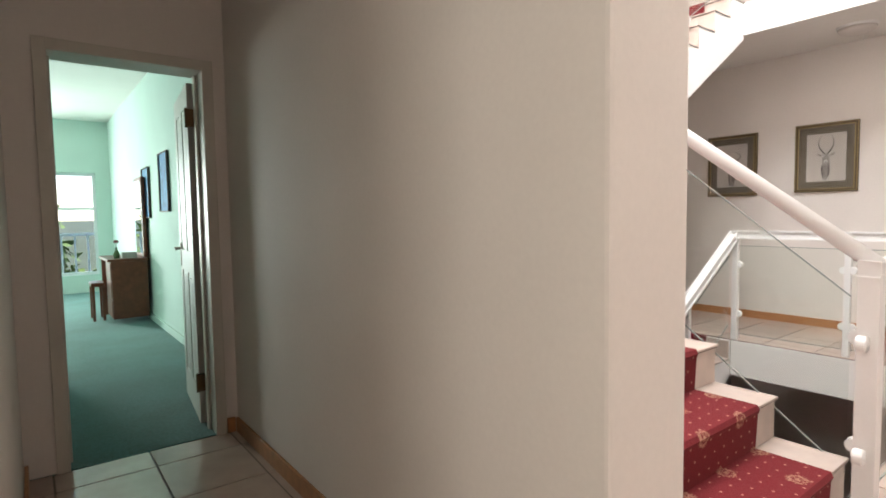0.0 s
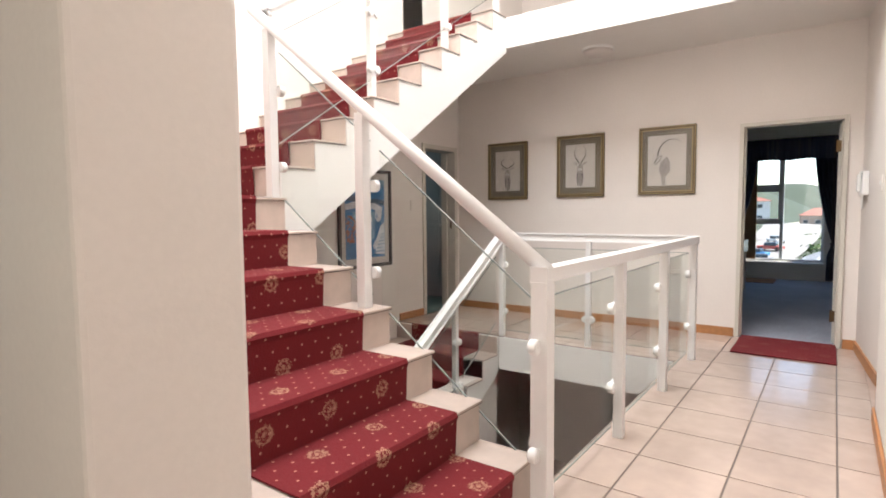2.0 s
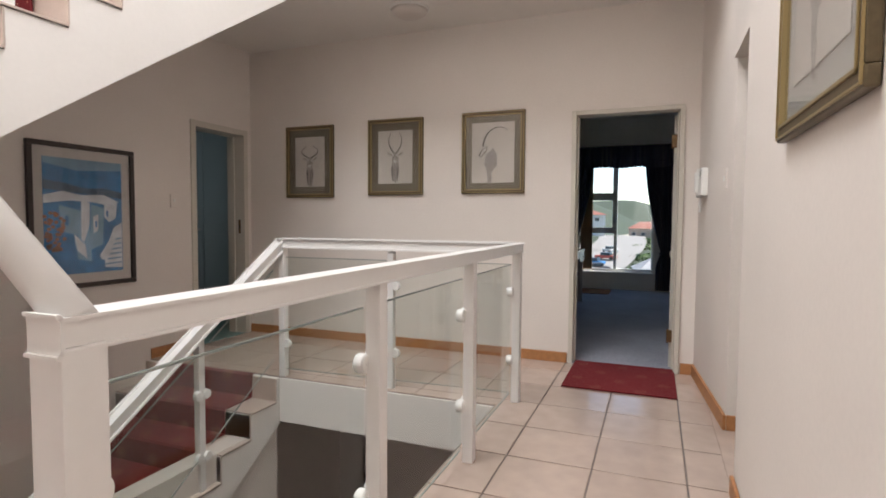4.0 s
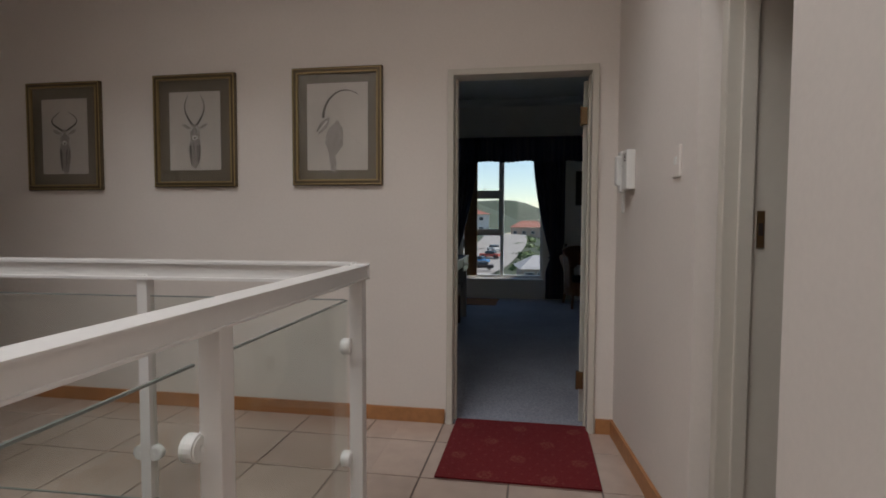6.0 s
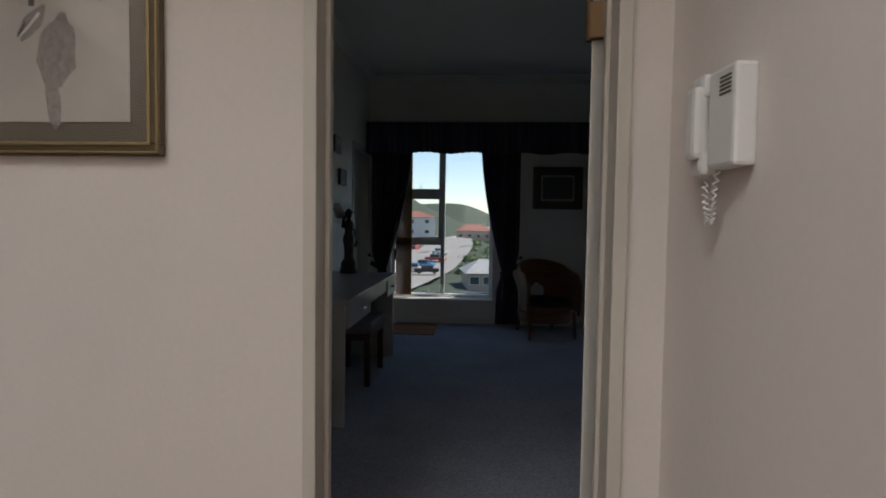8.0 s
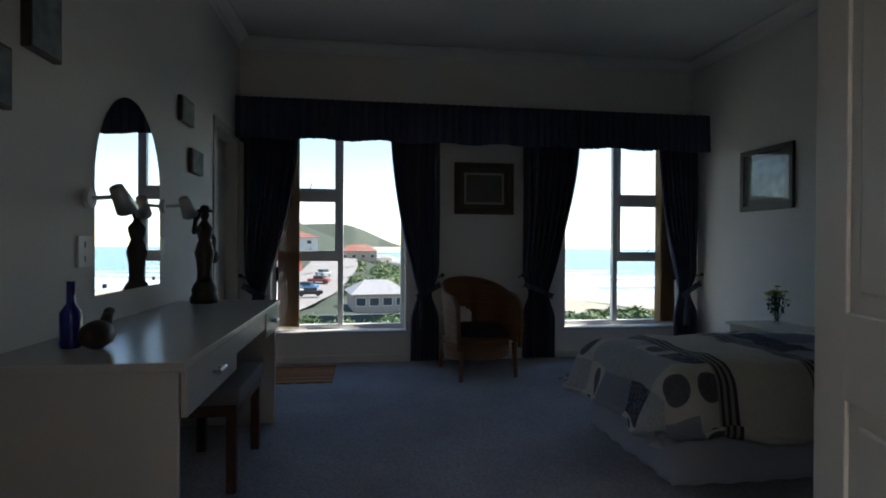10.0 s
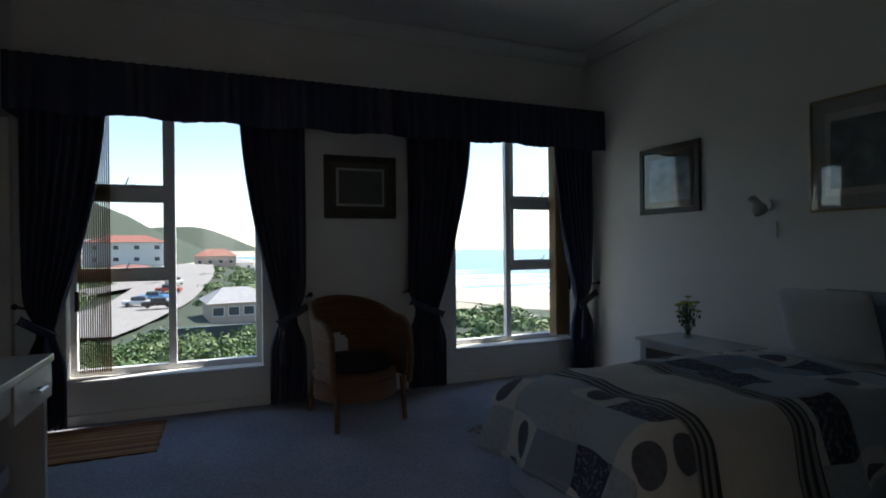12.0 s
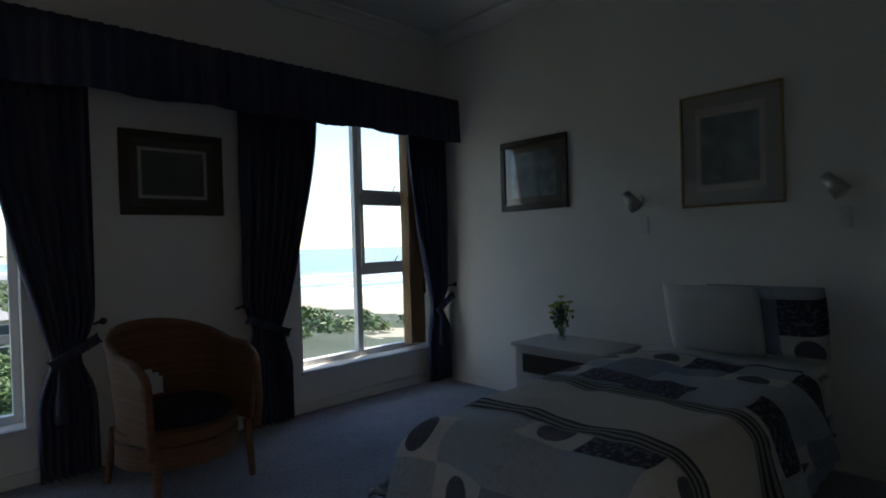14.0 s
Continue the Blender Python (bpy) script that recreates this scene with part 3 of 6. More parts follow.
skirting("baseboard_near_wall", 0.953, 0.969, 0.66, 3.18)
skirting("baseboard_green_door", 0.907, 0.953, 3.18, 3.198)
skirting("baseboard_hall", -0.018, -0.002, 0.9, 3.18)
structure("baseboard_bed_south", 6.72, BX, BS + 0.001, BS + 0.016, 0.004, 0.075, WALL_BED, 0.003, "white painted bedroom skirting", "skirting")
structure("baseboard_bed_east", BX - 0.016, BX - 0.001, BS + 0.016, BN, 0.004, 0.075, WALL_BED, 0.003, "white painted bedroom skirting", "skirting")
structure("baseboard_green_room", 1.2, 1.218, 3.96, 11.0, 0.003, 0.08, WALL_GREEN, 0.003, "pale painted skirting", "skirting")

# ---- stairs ----
RISE, GO = 0.192, 0.273
UGO, URISE = 0.28, 0.182
FX0, FX1, FY = 1.27, 2.72, 0.748          # first flight: width in x, first riser in y
LZ = 7 * RISE                              # quarter landing
LY = FY + 6 * GO
stair_up = tagged(new("staircase"), "white quarter-turn staircase with tiled treads and red carpet", "staircase", "", "structure")


def flight_body(name, pts, push, parent):
    return part(name, bm_poly(bmesh.new(), pts, push), STRING, parent, "white painted stair body")


# stepped bodies with sloping undersides
p1 = [(FX0 + 0.002, FY + 0.01, 0.0)]
for k in range(7):
    p1 += [(FX0 + 0.002, FY + 0.01 + GO * k, RISE * (k + 1) - 0.012), (FX0 + 0.002, FY + 0.01 + GO * (k + 1), RISE * (k + 1) - 0.012)]
p1[-1] = (FX0 + 0.002, 3.748, LZ - 0.012)
p1 += [(FX0 + 0.002, 3.748, LZ - 0.23), (FX0 + 0.002, LY + 0.02, LZ - 0.24), (FX0 + 0.002, FY + 0.33, -0.002)]
flight_body("flight_body", p1, (FX1 - FX0 - 0.012, 0, 0), stair_up)
UX = 2.715
UZ = 1.36                                  # level from which the second flight counts
UY0 = 2.43
p2 = [(UX - 0.04, UY0, LZ - 0.012), (UX + 0.01, UY0, LZ - 0.012)]
NU = 10
for k in range(NU):
    p2 += [(UX + 0.01 + UGO * k, UY0, UZ + URISE * (k + 1) - 0.012), (UX + 0.01 + UGO * (k + 1), UY0, UZ + URISE * (k + 1) - 0.012)]
p2 += [(UX + UGO * NU, UY0, 2.835), (2.93, UY0, 1.115), (UX - 0.04, UY0, 1.115)]
flight_body("flight_body", p2, (0, 3.748 - UY0, 0), stair_up)


def tread_tile(name, x0, x1, y0, y1, z0, z1, parent):
    if name == "tread_tile":
        box("nosing_strip", x0 + 0.002, x1 - 0.002, y0 + 0.002, y1 - 0.002, z0 - 0.004, z0 + 0.001, EDGE, parent)
    return box(name, x0, x1, y0, y1, z0, z1, STAIR_TILE, parent, 0.003)


def carpet_run(name, pts, w_vec, parent, label):
    """A carpet strip laid over a stepped line; u runs across, v along."""
    bm = bmesh.new()
    uvl = bm.loops.layers.uv.new("UVMap")
    w = Vector(w_vec)
    dist, prev, row = 0.0, None, None
    for p in pts:
        p = Vector(p)
        if prev is not None:
            dist += (p - prev).length
        now = (bm.verts.new(p), bm.verts.new(p + w), dist)
        if row is not None:
            f = bm.faces.new((row[0], row[1], now[1], now[0]))
            for loop, uvc in zip(f.loops, ((0, row[2]), (w.length, row[2]), (w.length, now[2]), (0, now[2]))):
                loop[uvl].uv = uvc
        row, prev = now, p
    ob = part(name, bm, REDCARPET, parent, label)
    so = ob.modifiers.new("pile", "SOLIDIFY")
    so.thickness, so.offset = 0.008, 0
    return ob


def rounded_steps(start, along, n, go, rise, lift, tail):
    """Points of a carpet over n steps with a rounded nosing."""
    s, d, out = Vector(start), Vector(along), []
    for k in range(n):
        base = s + d * (go * k) + Vector((0, 0, rise * k))
        out += [base - d * lift + Vector((0, 0, lift))]
        top = base + Vector((0, 0, rise))
        out += [top - d * (lift + 0.006) + Vector((0, 0, -0.03)), top - d * (lift + 0.014) + Vector((0, 0, -0.008)), top - d * (lift + 0.006) + Vector((0, 0, lift)), top + d * 0.012 + Vector((0, 0, lift))]
    out.append(s + d * (go * n + tail) + Vector((0, 0, rise * n + lift)))
    return out


for k in range(6):
    y, z = FY + GO * k, RISE * (k + 1)
    tread_tile("tread_tile", 2.42, FX1 + 0.012, y - 0.012, y + GO + 0.004, z - 0.012, z, stair_up)
    tread_tile("riser_tile", 2.42, FX1 + 0.002, y - 0.001, y + 0.010, z - RISE + 0.001, z - 0.013, stair_up)
    tread_tile("tread_tile", FX0 + 0.003, 1.68, y - 0.012, y + GO + 0.004, z - 0.012, z, stair_up)
    tread_tile("riser_tile", FX0 + 0.003, 1.68, y - 0.001, y + 0.010, z - RISE + 0.001, z - 0.013, stair_up)
tread_tile("landing_tile", FX0 + 0.003, FX1 + 0.012, LY - 0.012, 3.747, LZ - 0.012, LZ, stair_up)
tread_tile("riser_tile", FX0 + 0.003, FX1 + 0.002, LY - 0.001, LY + 0.010, LZ - RISE + 0.001, LZ - 0.013, stair_up)
for k in range(NU):
    x, z = UX + UGO * k, UZ + URISE * (k + 1)
    for y0, y1 in ((UY0 - 0.008, 2.68), (3.50, 3.747)):
        tread_tile("tread_tile", x - 0.012, x + UGO + 0.004, y0, y1, z - 0.012, z, stair_up)
        tread_tile("riser_tile", x - 0.001, x + 0.010, y0 + 0.004, y1, z - URISE + 0.001, z - 0.013, stair_up)
carpet_run("carpet", rounded_steps((1.66, FY, 0), (0, 1, 0), 7, GO, RISE, 0.008, 0.85), (0.85, 0, 0), stair_up, "red flower-ring stair carpet")
carpet_run("carpet", rounded_steps((UX, 2.66, UZ), (1, 0, 0), NU, UGO, URISE, 0.008, 0.0), (0, 0.86, 0), stair_up, "red flower-ring stair carpet")
carpet_run("carpet", [(1.70, 2.66, LZ + 0.006), (UX, 2.66, LZ + 0.006)], (0, 0.86, 0), stair_up, "red flower-ring stair carpet")

# descending flight
stair_down = tagged(new("staircase_down"), "white descending flight with tiled treads and red carpet", "staircase", "", "structure")
DX, ND = 5.32, 9
p3 = [(5.358, UY0, -0.012), (DX, UY0, -0.012)]
for k in range(ND):
    p3 += [(DX - UGO * k - 0.01, UY0, -URISE * (k + 1) - 0.012), (DX - UGO * (k + 1) - 0.01, UY0, -URISE * (k + 1) - 0.012)]
p3 += [(DX - UGO * ND, UY0, -URISE * ND - 0.35), (5.358, UY0, -0.36)]
part("flight_body", bm_poly(bmesh.new(), p3, (0, 3.748 - UY0, 0)), STRING, stair_down)
for k in range(ND):
    x, z = DX - UGO * k, -URISE * (k + 1)
    for y0, y1 in ((UY0 - 0.008, 2.66), (3.50, 3.747)):
        tread_tile("tread_tile", x - UGO - 0.004, x + 0.0, y0, y1, z - 0.012, z, stair_down)
        tread_tile("riser_tile", x - 0.010, x + 0.001, y0 + 0.004, y1, z + 0.001, z + URISE - 0.013, stair_down)
pts = [(5.34, 2.64, -0.004)]
for k in range(ND):
    x, z = DX - UGO * k, -URISE * k
    pts += [(x - 0.004, 2.64, z + 0.004), (x - 0.016, 2.64, z - 0.01), (x - 0.018, 2.64, z - URISE + 0.01)]
pts.append((DX - UGO * ND, 2.64, -URISE * ND + 0.006))
carpet_run("carpet", pts, (0, 0.88, 0), stair_down, "red flower-ring stair carpet")


# ---- balustrades ----
def clamp(parent, c, axis):
    bm = bmesh.new()
    d = Vector(axis) * 0.018
    bm_rod(bm, Vector(c) - d, Vector(c) + d, 0.031, 0.031, 20)
    bmesh.ops.bevel(bm, geom=[e for e in bm.edges if e.calc_face_angle(0) > 1], offset=0.004, segments=2, affect="EDGES")
    for s in (-1, 1):
        bm_rod(bm, Vector(c) + Vector(axis) * 0.017 * s, Vector(c) + Vector(axis) * 0.021 * s, 0.007, 0.007, 8)
    return part("clamp", bm, CLAMP, parent, "round white glass clamp")


def bal_post(parent, x, y, z0, z1, w=0.05):
    return box("post", x - w / 2, x + w / 2, y - w / 2, y + w / 2, z0, z1, RAIL, parent, 0.003)


def glass_sheet(parent, a, b, lo0, lo1, hi0, hi1, t=0.008):
    """An upright sheet between plan points a and b."""
    a, b = Vector((*a, 0)), Vector((*b, 0))
    d = (b - a).normalized()
    n = Vector((-d.y, d.x, 0)) * t
    bm = bm_poly(bmesh.new(), [a + Vector((0, 0, lo0)), b + Vector((0, 0, lo1)), b + Vector((0, 0, hi1)), a + Vector((0, 0, hi0))], n)
    ob = part("glass_panel", bm, GLASS, parent, "clear toughened glass panel")
    ob.visible_shadow = False
    for z0, z1 in ((hi0, hi1), (lo0, lo1)):
        bm_e = bm_beam(bmesh.new(), a + n / 2 + Vector((0, 0, z0 + 0.002)), b + n / 2 + Vector((0, 0, z1 + 0.002)), t, 0.005, 0)
        part("polished_edge", bm_e, GLASS_EDGE, ob, "grey-green polished glass edge")
    return ob


RY, RT = 0.645, 1.015
guard = thing("landing_balustrade", "white steel and glass balustrade round the stairwell", "balustrade")
NX = 2.60
bal_post(guard, NX, RY, 0.0, 0.985, 0.072)
for x in (3.575, 4.52, 5.47):
    bal_post(guard, x, RY, 0.0, 0.985, 0.052)
part("handrail", bm_beam(bmesh.new(), (NX - 0.037, RY, RT - 0.012), (5.50, RY, RT - 0.012), 0.062, 0.055, 0.006), RAIL, guard)
FARX = 5.375
part("handrail", bm_beam(bmesh.new(), (5.472, RY + 0.028, RT - 0.013), (FARX, 2.42, RT - 0.013), 0.058, 0.052, 0.012), RAIL, guard)
bal_post(guard, 5.415, 1.52, 0.0, 0.985, 0.045)
bal_post(guard, FARX, 2.40, 0.0, 0.985, 0.05)
for a, b in ((NX + 0.06, 3.545), (3.605, 4.49), (4.55, 5.44)):
    glass_sheet(guard, (a, RY + 0.03), (b, RY + 0.03), 0.06, 0.06, 0.895, 0.895)
for a, b, xa, xb in ((0.69, 1.49, 5.455, 5.41), (1.55, 2.37, 5.40, 5.37)):
    glass_sheet(guard, (xa, a), (xb, b), 0.06, 0.06, 0.895, 0.895)
for x in (3.575, 4.52, 5.47, NX):
    for z in (0.28, 0.72):
        for s in (-1, 1):
            if (x == NX and s == -1) or (x == 5.47 and s == 1):
                continue
            clamp(guard, (x + s * (0.034 if x != NX else 0.052), RY + 0.034, z), (0, 1, 0))
for x, y in ((5.415, 1.52), (FARX, 2.40)):
    for z in (0.25, 0.72):
        for s in (-1, 1):
            if y > 2 and s == 1:
                continue
            clamp(guard, (x, y + s * 0.032, z), (1, 0, 0))

flight_guard = thing("stair_balustrade", "white steel and glass balustrade up the first flight", "balustrade")
GX = 2.69
def rail_z(y):
    return 1.03 + 0.748 * (y - RY)
def rail_x(y):
    return NX + 0.03 * (y - RY)
part("handrail", bm_rod(bmesh.new(), (rail_x(RY - 0.02), RY - 0.02, rail_z(RY - 0.02)), (rail_x(2.56), 2.56, rail_z(2.56)), 0.032, None, 24), RAIL, flight_guard, smooth=True)
for y, z in ((1.65, RISE * 4), (2.40, LZ)):
    bal_post(flight_guard, rail_x(y), y, z, rail_z(y) - 0.03, 0.055)
    for h in (0.18, 0.62):
        for e in (-1, 1):
            clamp(flight_guard, (rail_x(y) + 0.045, y + e * 0.035, z + h), (1, 0, 0))
for a, b in ((0.745, 1.615), (1.685, 2.40)):
    glass_sheet(flight_guard, (2.727, a), (2.727, b), 0.38 + 0.735 * (a - 1.09), 0.38 + 0.735 * (b - 1.09), 0.90 + 0.80 * (a - 0.78), 0.90 + 0.80 * (b - 0.78))
for z in (0.28, 0.72):
    clamp(flight_guard, (NX + 0.06, RY + 0.055, z), (1, 0, 0)), clamp(flight_guard, (NX - 0.055, RY + 0.01, z), (0, 1, 0))

upper_guard = thing("upper_balustrade", "white steel and glass balustrade up the second flight", "balustrade")
USL = URISE / UGO
for x, k in ((3.60, 4), (4.52, 7), (5.40, 10)):
    z = UZ + URISE * k
    bal_post(upper_guard, x, UY0 + 0.05, z, z + 0.95, 0.05)
    for h in (0.2, 0.6):
        clamp(upper_guard, (x - 0.03, UY0 + 0.03, z + h), (0, 1, 0)), clamp(upper_guard, (x + 0.03, UY0 + 0.03, z + h), (0, 1, 0))
zr = LZ + 1.05
part("handrail", bm_beam(bmesh.new(), (GX, UY0 + 0.05, zr + 0.03), (UX + UGO * NU, UY0 + 0.05, zr + 0.03 + USL * (UX + UGO * NU - GX)), 0.06, 0.05, 0.012), RAIL, upper_guard)
for xa, xb in ((2.72, 3.56), (3.64, 4.48), (4.56, 5.36)):
    za, zb = 1.62 + USL * (xa - 2.67), 1.62 + USL * (xb - 2.67)
    glass_sheet(upper_guard, (xa, UY0 + 0.02), (xb, UY0 + 0.02), za, zb, za + 0.65, zb + 0.65)

down_guard = thing("descending_balustrade", "white steel and glass balustrade down the lower flight", "balustrade")
part("handrail", bm_beam(bmesh.new(), (FARX + 0.01, UY0 - 0.01, RT - 0.015), (DX - UGO * 7, UY0 - 0.01, RT - 0.015 - USL * (UGO * 7 + 0.06)), 0.055, 0.05, 0.012), RAIL, down_guard)
for k in (2.5, 5.5):
    x, z = DX - UGO * k, -URISE * (int(k) + 1)
    bal_post(down_guard, x, UY0 + 0.03, z, RT - USL * (UGO * k + 0.05) - 0.03, 0.045)
    for h in (0.22, 0.62):
        clamp(down_guard, (x - 0.03, UY0 + 0.01, z + h), (0, 1, 0)), clamp(down_guard, (x + 0.03, UY0 + 0.01, z + h), (0, 1, 0))
for k0, k1 in ((0.1, 2.3), (2.7, 5.3)):
    xa, xb = DX - UGO * k0, DX - UGO * k1
    za, zb = USL * (xa - DX) + 0.16, USL * (xb - DX) + 0.16
    glass_sheet(down_guard, (xa, UY0 - 0.0), (xb, UY0 - 0.0), za, zb, za + 0.66, zb + 0.66)


# ---- pictures ----
def picture(name, label, w, h, m, frame_mat, mount_mat, art_mat, fw=0.03, mount=0.075, bead=None, artist=None, depth=0.025, glazed=True):
    """A framed picture built in its own plane: x across, z up, y towards the wall at +."""
    root = thing(name, label, "picture", "framed pictures")
    bm = bmesh.new()
    for x0, x1, z0, z1 in ((-w / 2, w / 2, h / 2 - fw, h / 2), (-w / 2, w / 2, -h / 2, -h / 2 + fw), (-w / 2, -w / 2 + fw, -h / 2 + fw, h / 2 - fw), (w / 2 - fw, w / 2, -h / 2 + fw, h / 2 - fw)):
        bm_box(bm, x0, x1, -depth, 0.0, z0, z1, 0.005)
    part("frame", bm, frame_mat, root)
    if bead:
        bm = bmesh.new()
        f2 = fw * 0.85
        for x0, x1, z0, z1 in ((-w / 2 + f2, w / 2 - f2, h / 2 - f2 - 0.009, h / 2 - f2), (-w / 2 + f2, w / 2 - f2, -h / 2 + f2, -h / 2 + f2 + 0.009), (-w / 2 + f2, -w / 2 + f2 + 0.009, -h / 2 + f2, h / 2 - f2), (w / 2 - f2 - 0.009, w / 2 - f2, -h / 2 + f2, h / 2 - f2)):
            bm_box(bm, x0, x1, -depth - 0.004, -0.004, z0, z1, 0.002)
        part("bead", bm, bead, root)
        bm = bmesh.new()
        for x0, x1, z0, z1 in ((-w / 2 + 0.006, w / 2 - 0.006, h / 2 - 0.012, h / 2 - 0.006), (-w / 2 + 0.006, w / 2 - 0.006, -h / 2 + 0.006, -h / 2 + 0.012), (-w / 2 + 0.006, -w / 2 + 0.012, -h / 2 + 0.012, h / 2 - 0.012), (w / 2 - 0.012, w / 2 - 0.006, -h / 2 + 0.012, h / 2 - 0.012)):
            bm_box(bm, x0, x1, -depth - 0.005, -depth + 0.004, z0, z1, 0.002)
        part("outer_bead", bm, bead, root)
    box("mount", -w / 2 + fw * 0.5, w / 2 - fw * 0.5, -0.010, -0.001, -h / 2 + fw * 0.5, h / 2 - fw * 0.5, mount_mat, root)
    aw, ah = w / 2 - fw - mount, h / 2 - fw - mount
    box("sheet", -aw, aw, -0.0125, -0.0095, -ah, ah, art_mat, root)
    if artist:
        artist(root, aw, ah)
    if glazed:
        g = box("glazing", -w / 2 + fw, w / 2 - fw, -0.018, -0.0165, -h / 2 + fw, h / 2 - fw, PIC_GLASS, root)
        g.visible_shadow = False
    root.matrix_world = m
    return root


def stroke(bm, pts, w0, w1, y=-0.0130):
    """A tapering flat brush stroke through points."""
    n = len(pts)
    left, right = [], []
    for i, (x, z) in enumerate(pts):
        a, b = pts[max(i - 1, 0)], pts[min(i + 1, n - 1)]
        dx, dz = b[0] - a[0], b[1] - a[1]
        l = math.hypot(dx, dz) or 1
        w = (w0 + (w1 - w0) * i / (n - 1)) / 2
        left.append(bm.verts.new((x - dz / l * w, y, z + dx / l * w)))
        right.append(bm.verts.new((x + dz / l * w, y, z - dx / l * w)))
    for i in range(n - 1):
        bm.faces.new((left[i], right[i], right[i + 1], left[i + 1]))


def blot(bm, cx, cz, rx, rz, y=-0.0129, turn=0.0, n=22, rag=0.12):
    vs = []
    for i in range(n):
        a = 2 * math.pi * i / n
        k = 1 + rag * (random.random() - 0.5) * 2
        u, v = rx * k * math.cos(a), rz * k * math.sin(a)
        vs.append(bm.verts.new((cx + u * math.cos(turn) - v * math.sin(turn), y, cz + u * math.sin(turn) + v * math.cos(turn))))
    bm.faces.new(vs)


def antelope_front(spread, horn, curl):
    def draw(root, aw, ah):
        s = ah * 1.2
        soft, dark, pale = bmesh.new(), bmesh.new(), bmesh.new()
        blot(soft, 0, -0.42 * s, 0.14 * s, 0.38 * s)
        blot(soft, 0, -0.05 * s, 0.115 * s, 0.20 * s, -0.0131)
        for sg in (-1, 1):
            stroke(dark, [(sg * (0.05 + spread * math.sin(min(t * curl, 2.9)) * 0.9) * s, (0.13 + horn * t) * s) for t in (i / 12 for i in range(13))], 0.05 * s, 0.012 * s, -0.0133)
            blot(soft, sg * 0.20 * s, 0.10 * s, 0.10 * s, 0.035 * s, -0.0130, sg * 0.45)
            blot(dark, sg * 0.055 * s, 0.0, 0.014 * s, 0.022 * s, -0.0137, 0, 10)
            stroke(pale, [(sg * 0.04 * s, 0.09 * s), (sg * 0.075 * s, 0.02 * s), (sg * 0.06 * s, -0.04 * s)], 0.02 * s, 0.012 * s, -0.0136)
            for i in range(7):
                x = sg * random.uniform(0.03, 0.13) * s
                stroke(dark, [(x, -0.3 * s), (x * 0.9, -0.5 * s), (x * 0.7, -(0.6 + 0.2 * random.random()) * s)], 0.012 * s, 0.004 * s, -0.0134)
        blot(pale, 0, -0.14 * s, 0.06 * s, 0.05 * s, -0.0135)
        blot(dark, 0, -0.15 * s, 0.03 * s, 0.02 * s, -0.0138, 0, 10)
        part("pencil_shading", soft, PENCIL, root), part("pencil_lines", dark, PENCIL_D, root), part("chalk_highlight", pale, PENCIL_L, root)
    return draw


def antelope_side(root, aw, ah):
    s = ah * 1.12
    soft, dark, pale = bmesh.new(), bmesh.new(), bmesh.new()
    blot(soft, -0.05 * s, -0.25 * s, 0.19 * s, 0.34 * s, turn=-0.15)
    blot(soft, -0.30 * s, 0.02 * s, 0.20 * s, 0.085 * s, -0.0131, 0.9)
    blot(soft, -0.10 * s, -0.7 * s, 0.07 * s, 0.26 * s, -0.0130, 0.1)
    stroke(dark, [(-0.30 * s + 0.78 * s * (1 - math.cos(a)) * 0.62, (0.18 + 0.56 * math.sin(a)) * s) for a in (i * 0.17 for i in range(14))], 0.06 * s, 0.012 * s, -0.0133)
    stroke(pale, [(-0.22 * s, 0.12 * s), (-0.34 * s, -0.02 * s), (-0.42 * s, -0.10 * s)], 0.035 * s, 0.012 * s, -0.0135)
    stroke(dark, [(-0.36 * s, 0.03 * s), (-0.44 * s, -0.10 * s)], 0.03 * s, 0.02 * s, -0.0134)
    part("pencil_shading", soft, PENCIL, root), part("pencil_lines", dark, PENCIL_D, root), part("chalk_highlight", pale, PENCIL_L, root)


# a wall facing -x is seen along +x: the picture's own +y points into the wall
def on_east(x, y, z):
    return pose(x, y, z, 0, 0, -90)


picture("antelope_sketch", "pencil sketch of a lyre-horned antelope in olive mount and gilt frame", 0.552, 0.70, on_east(6.598, 3.01, 1.742), GILT, MOUNT, PAPER, 0.032, 0.075, GILT_LIGHT, antelope_front(0.30, 0.42, 3.0))
picture("antelope_sketch", "pencil sketch of a waterbuck in olive mount and gilt frame", 0.562, 0.70, on_east(6.598, 2.075, 1.757), GILT, MOUNT, PAPER, 0.032, 0.075, GILT_LIGHT, antelope_front(0.20, 0.62, 2.6))
picture("antelope_sketch", "pencil sketch of a sable antelope in profile, gilt frame", 0.562, 0.70, on_east(6.598, 1.142, 1.762), GILT, MOUNT, PAPER, 0.032, 0.06, GILT_LIGHT, antelope_side)
# corridor picture on the wall facing +y
picture("corridor_sketch", "large pencil sketch under glass in a gilt frame", 0.70, 0.92, pose(3.50, -0.518, 1.86, 0, 0, 180), GILT, MOUNT_PALE, PAPER, 0.04, 0.09, GILT_LIGHT, antelope_side)


SEA_BLUE = material("painted sea blue", (0.05, 0.20, 0.42), 0.7, grain=0.25, scale=14, stain=0.3)
SKY_BLUE = material("painted pale sky blue", (0.22, 0.38, 0.52), 0.7, grain=0.15, scale=10, stain=0.25)
CHALKW = material("painted white houses", (0.66, 0.70, 0.74), 0.7, grain=0.15, scale=16, stain=0.15)
OCHRE = material("painted flowers", (0.35, 0.16, 0.10), 0.7, grain=0.4, scale=60)
HILLB = material("painted dark hills", (0.07, 0.13, 0.20), 0.7, grain=0.3, scale=20)


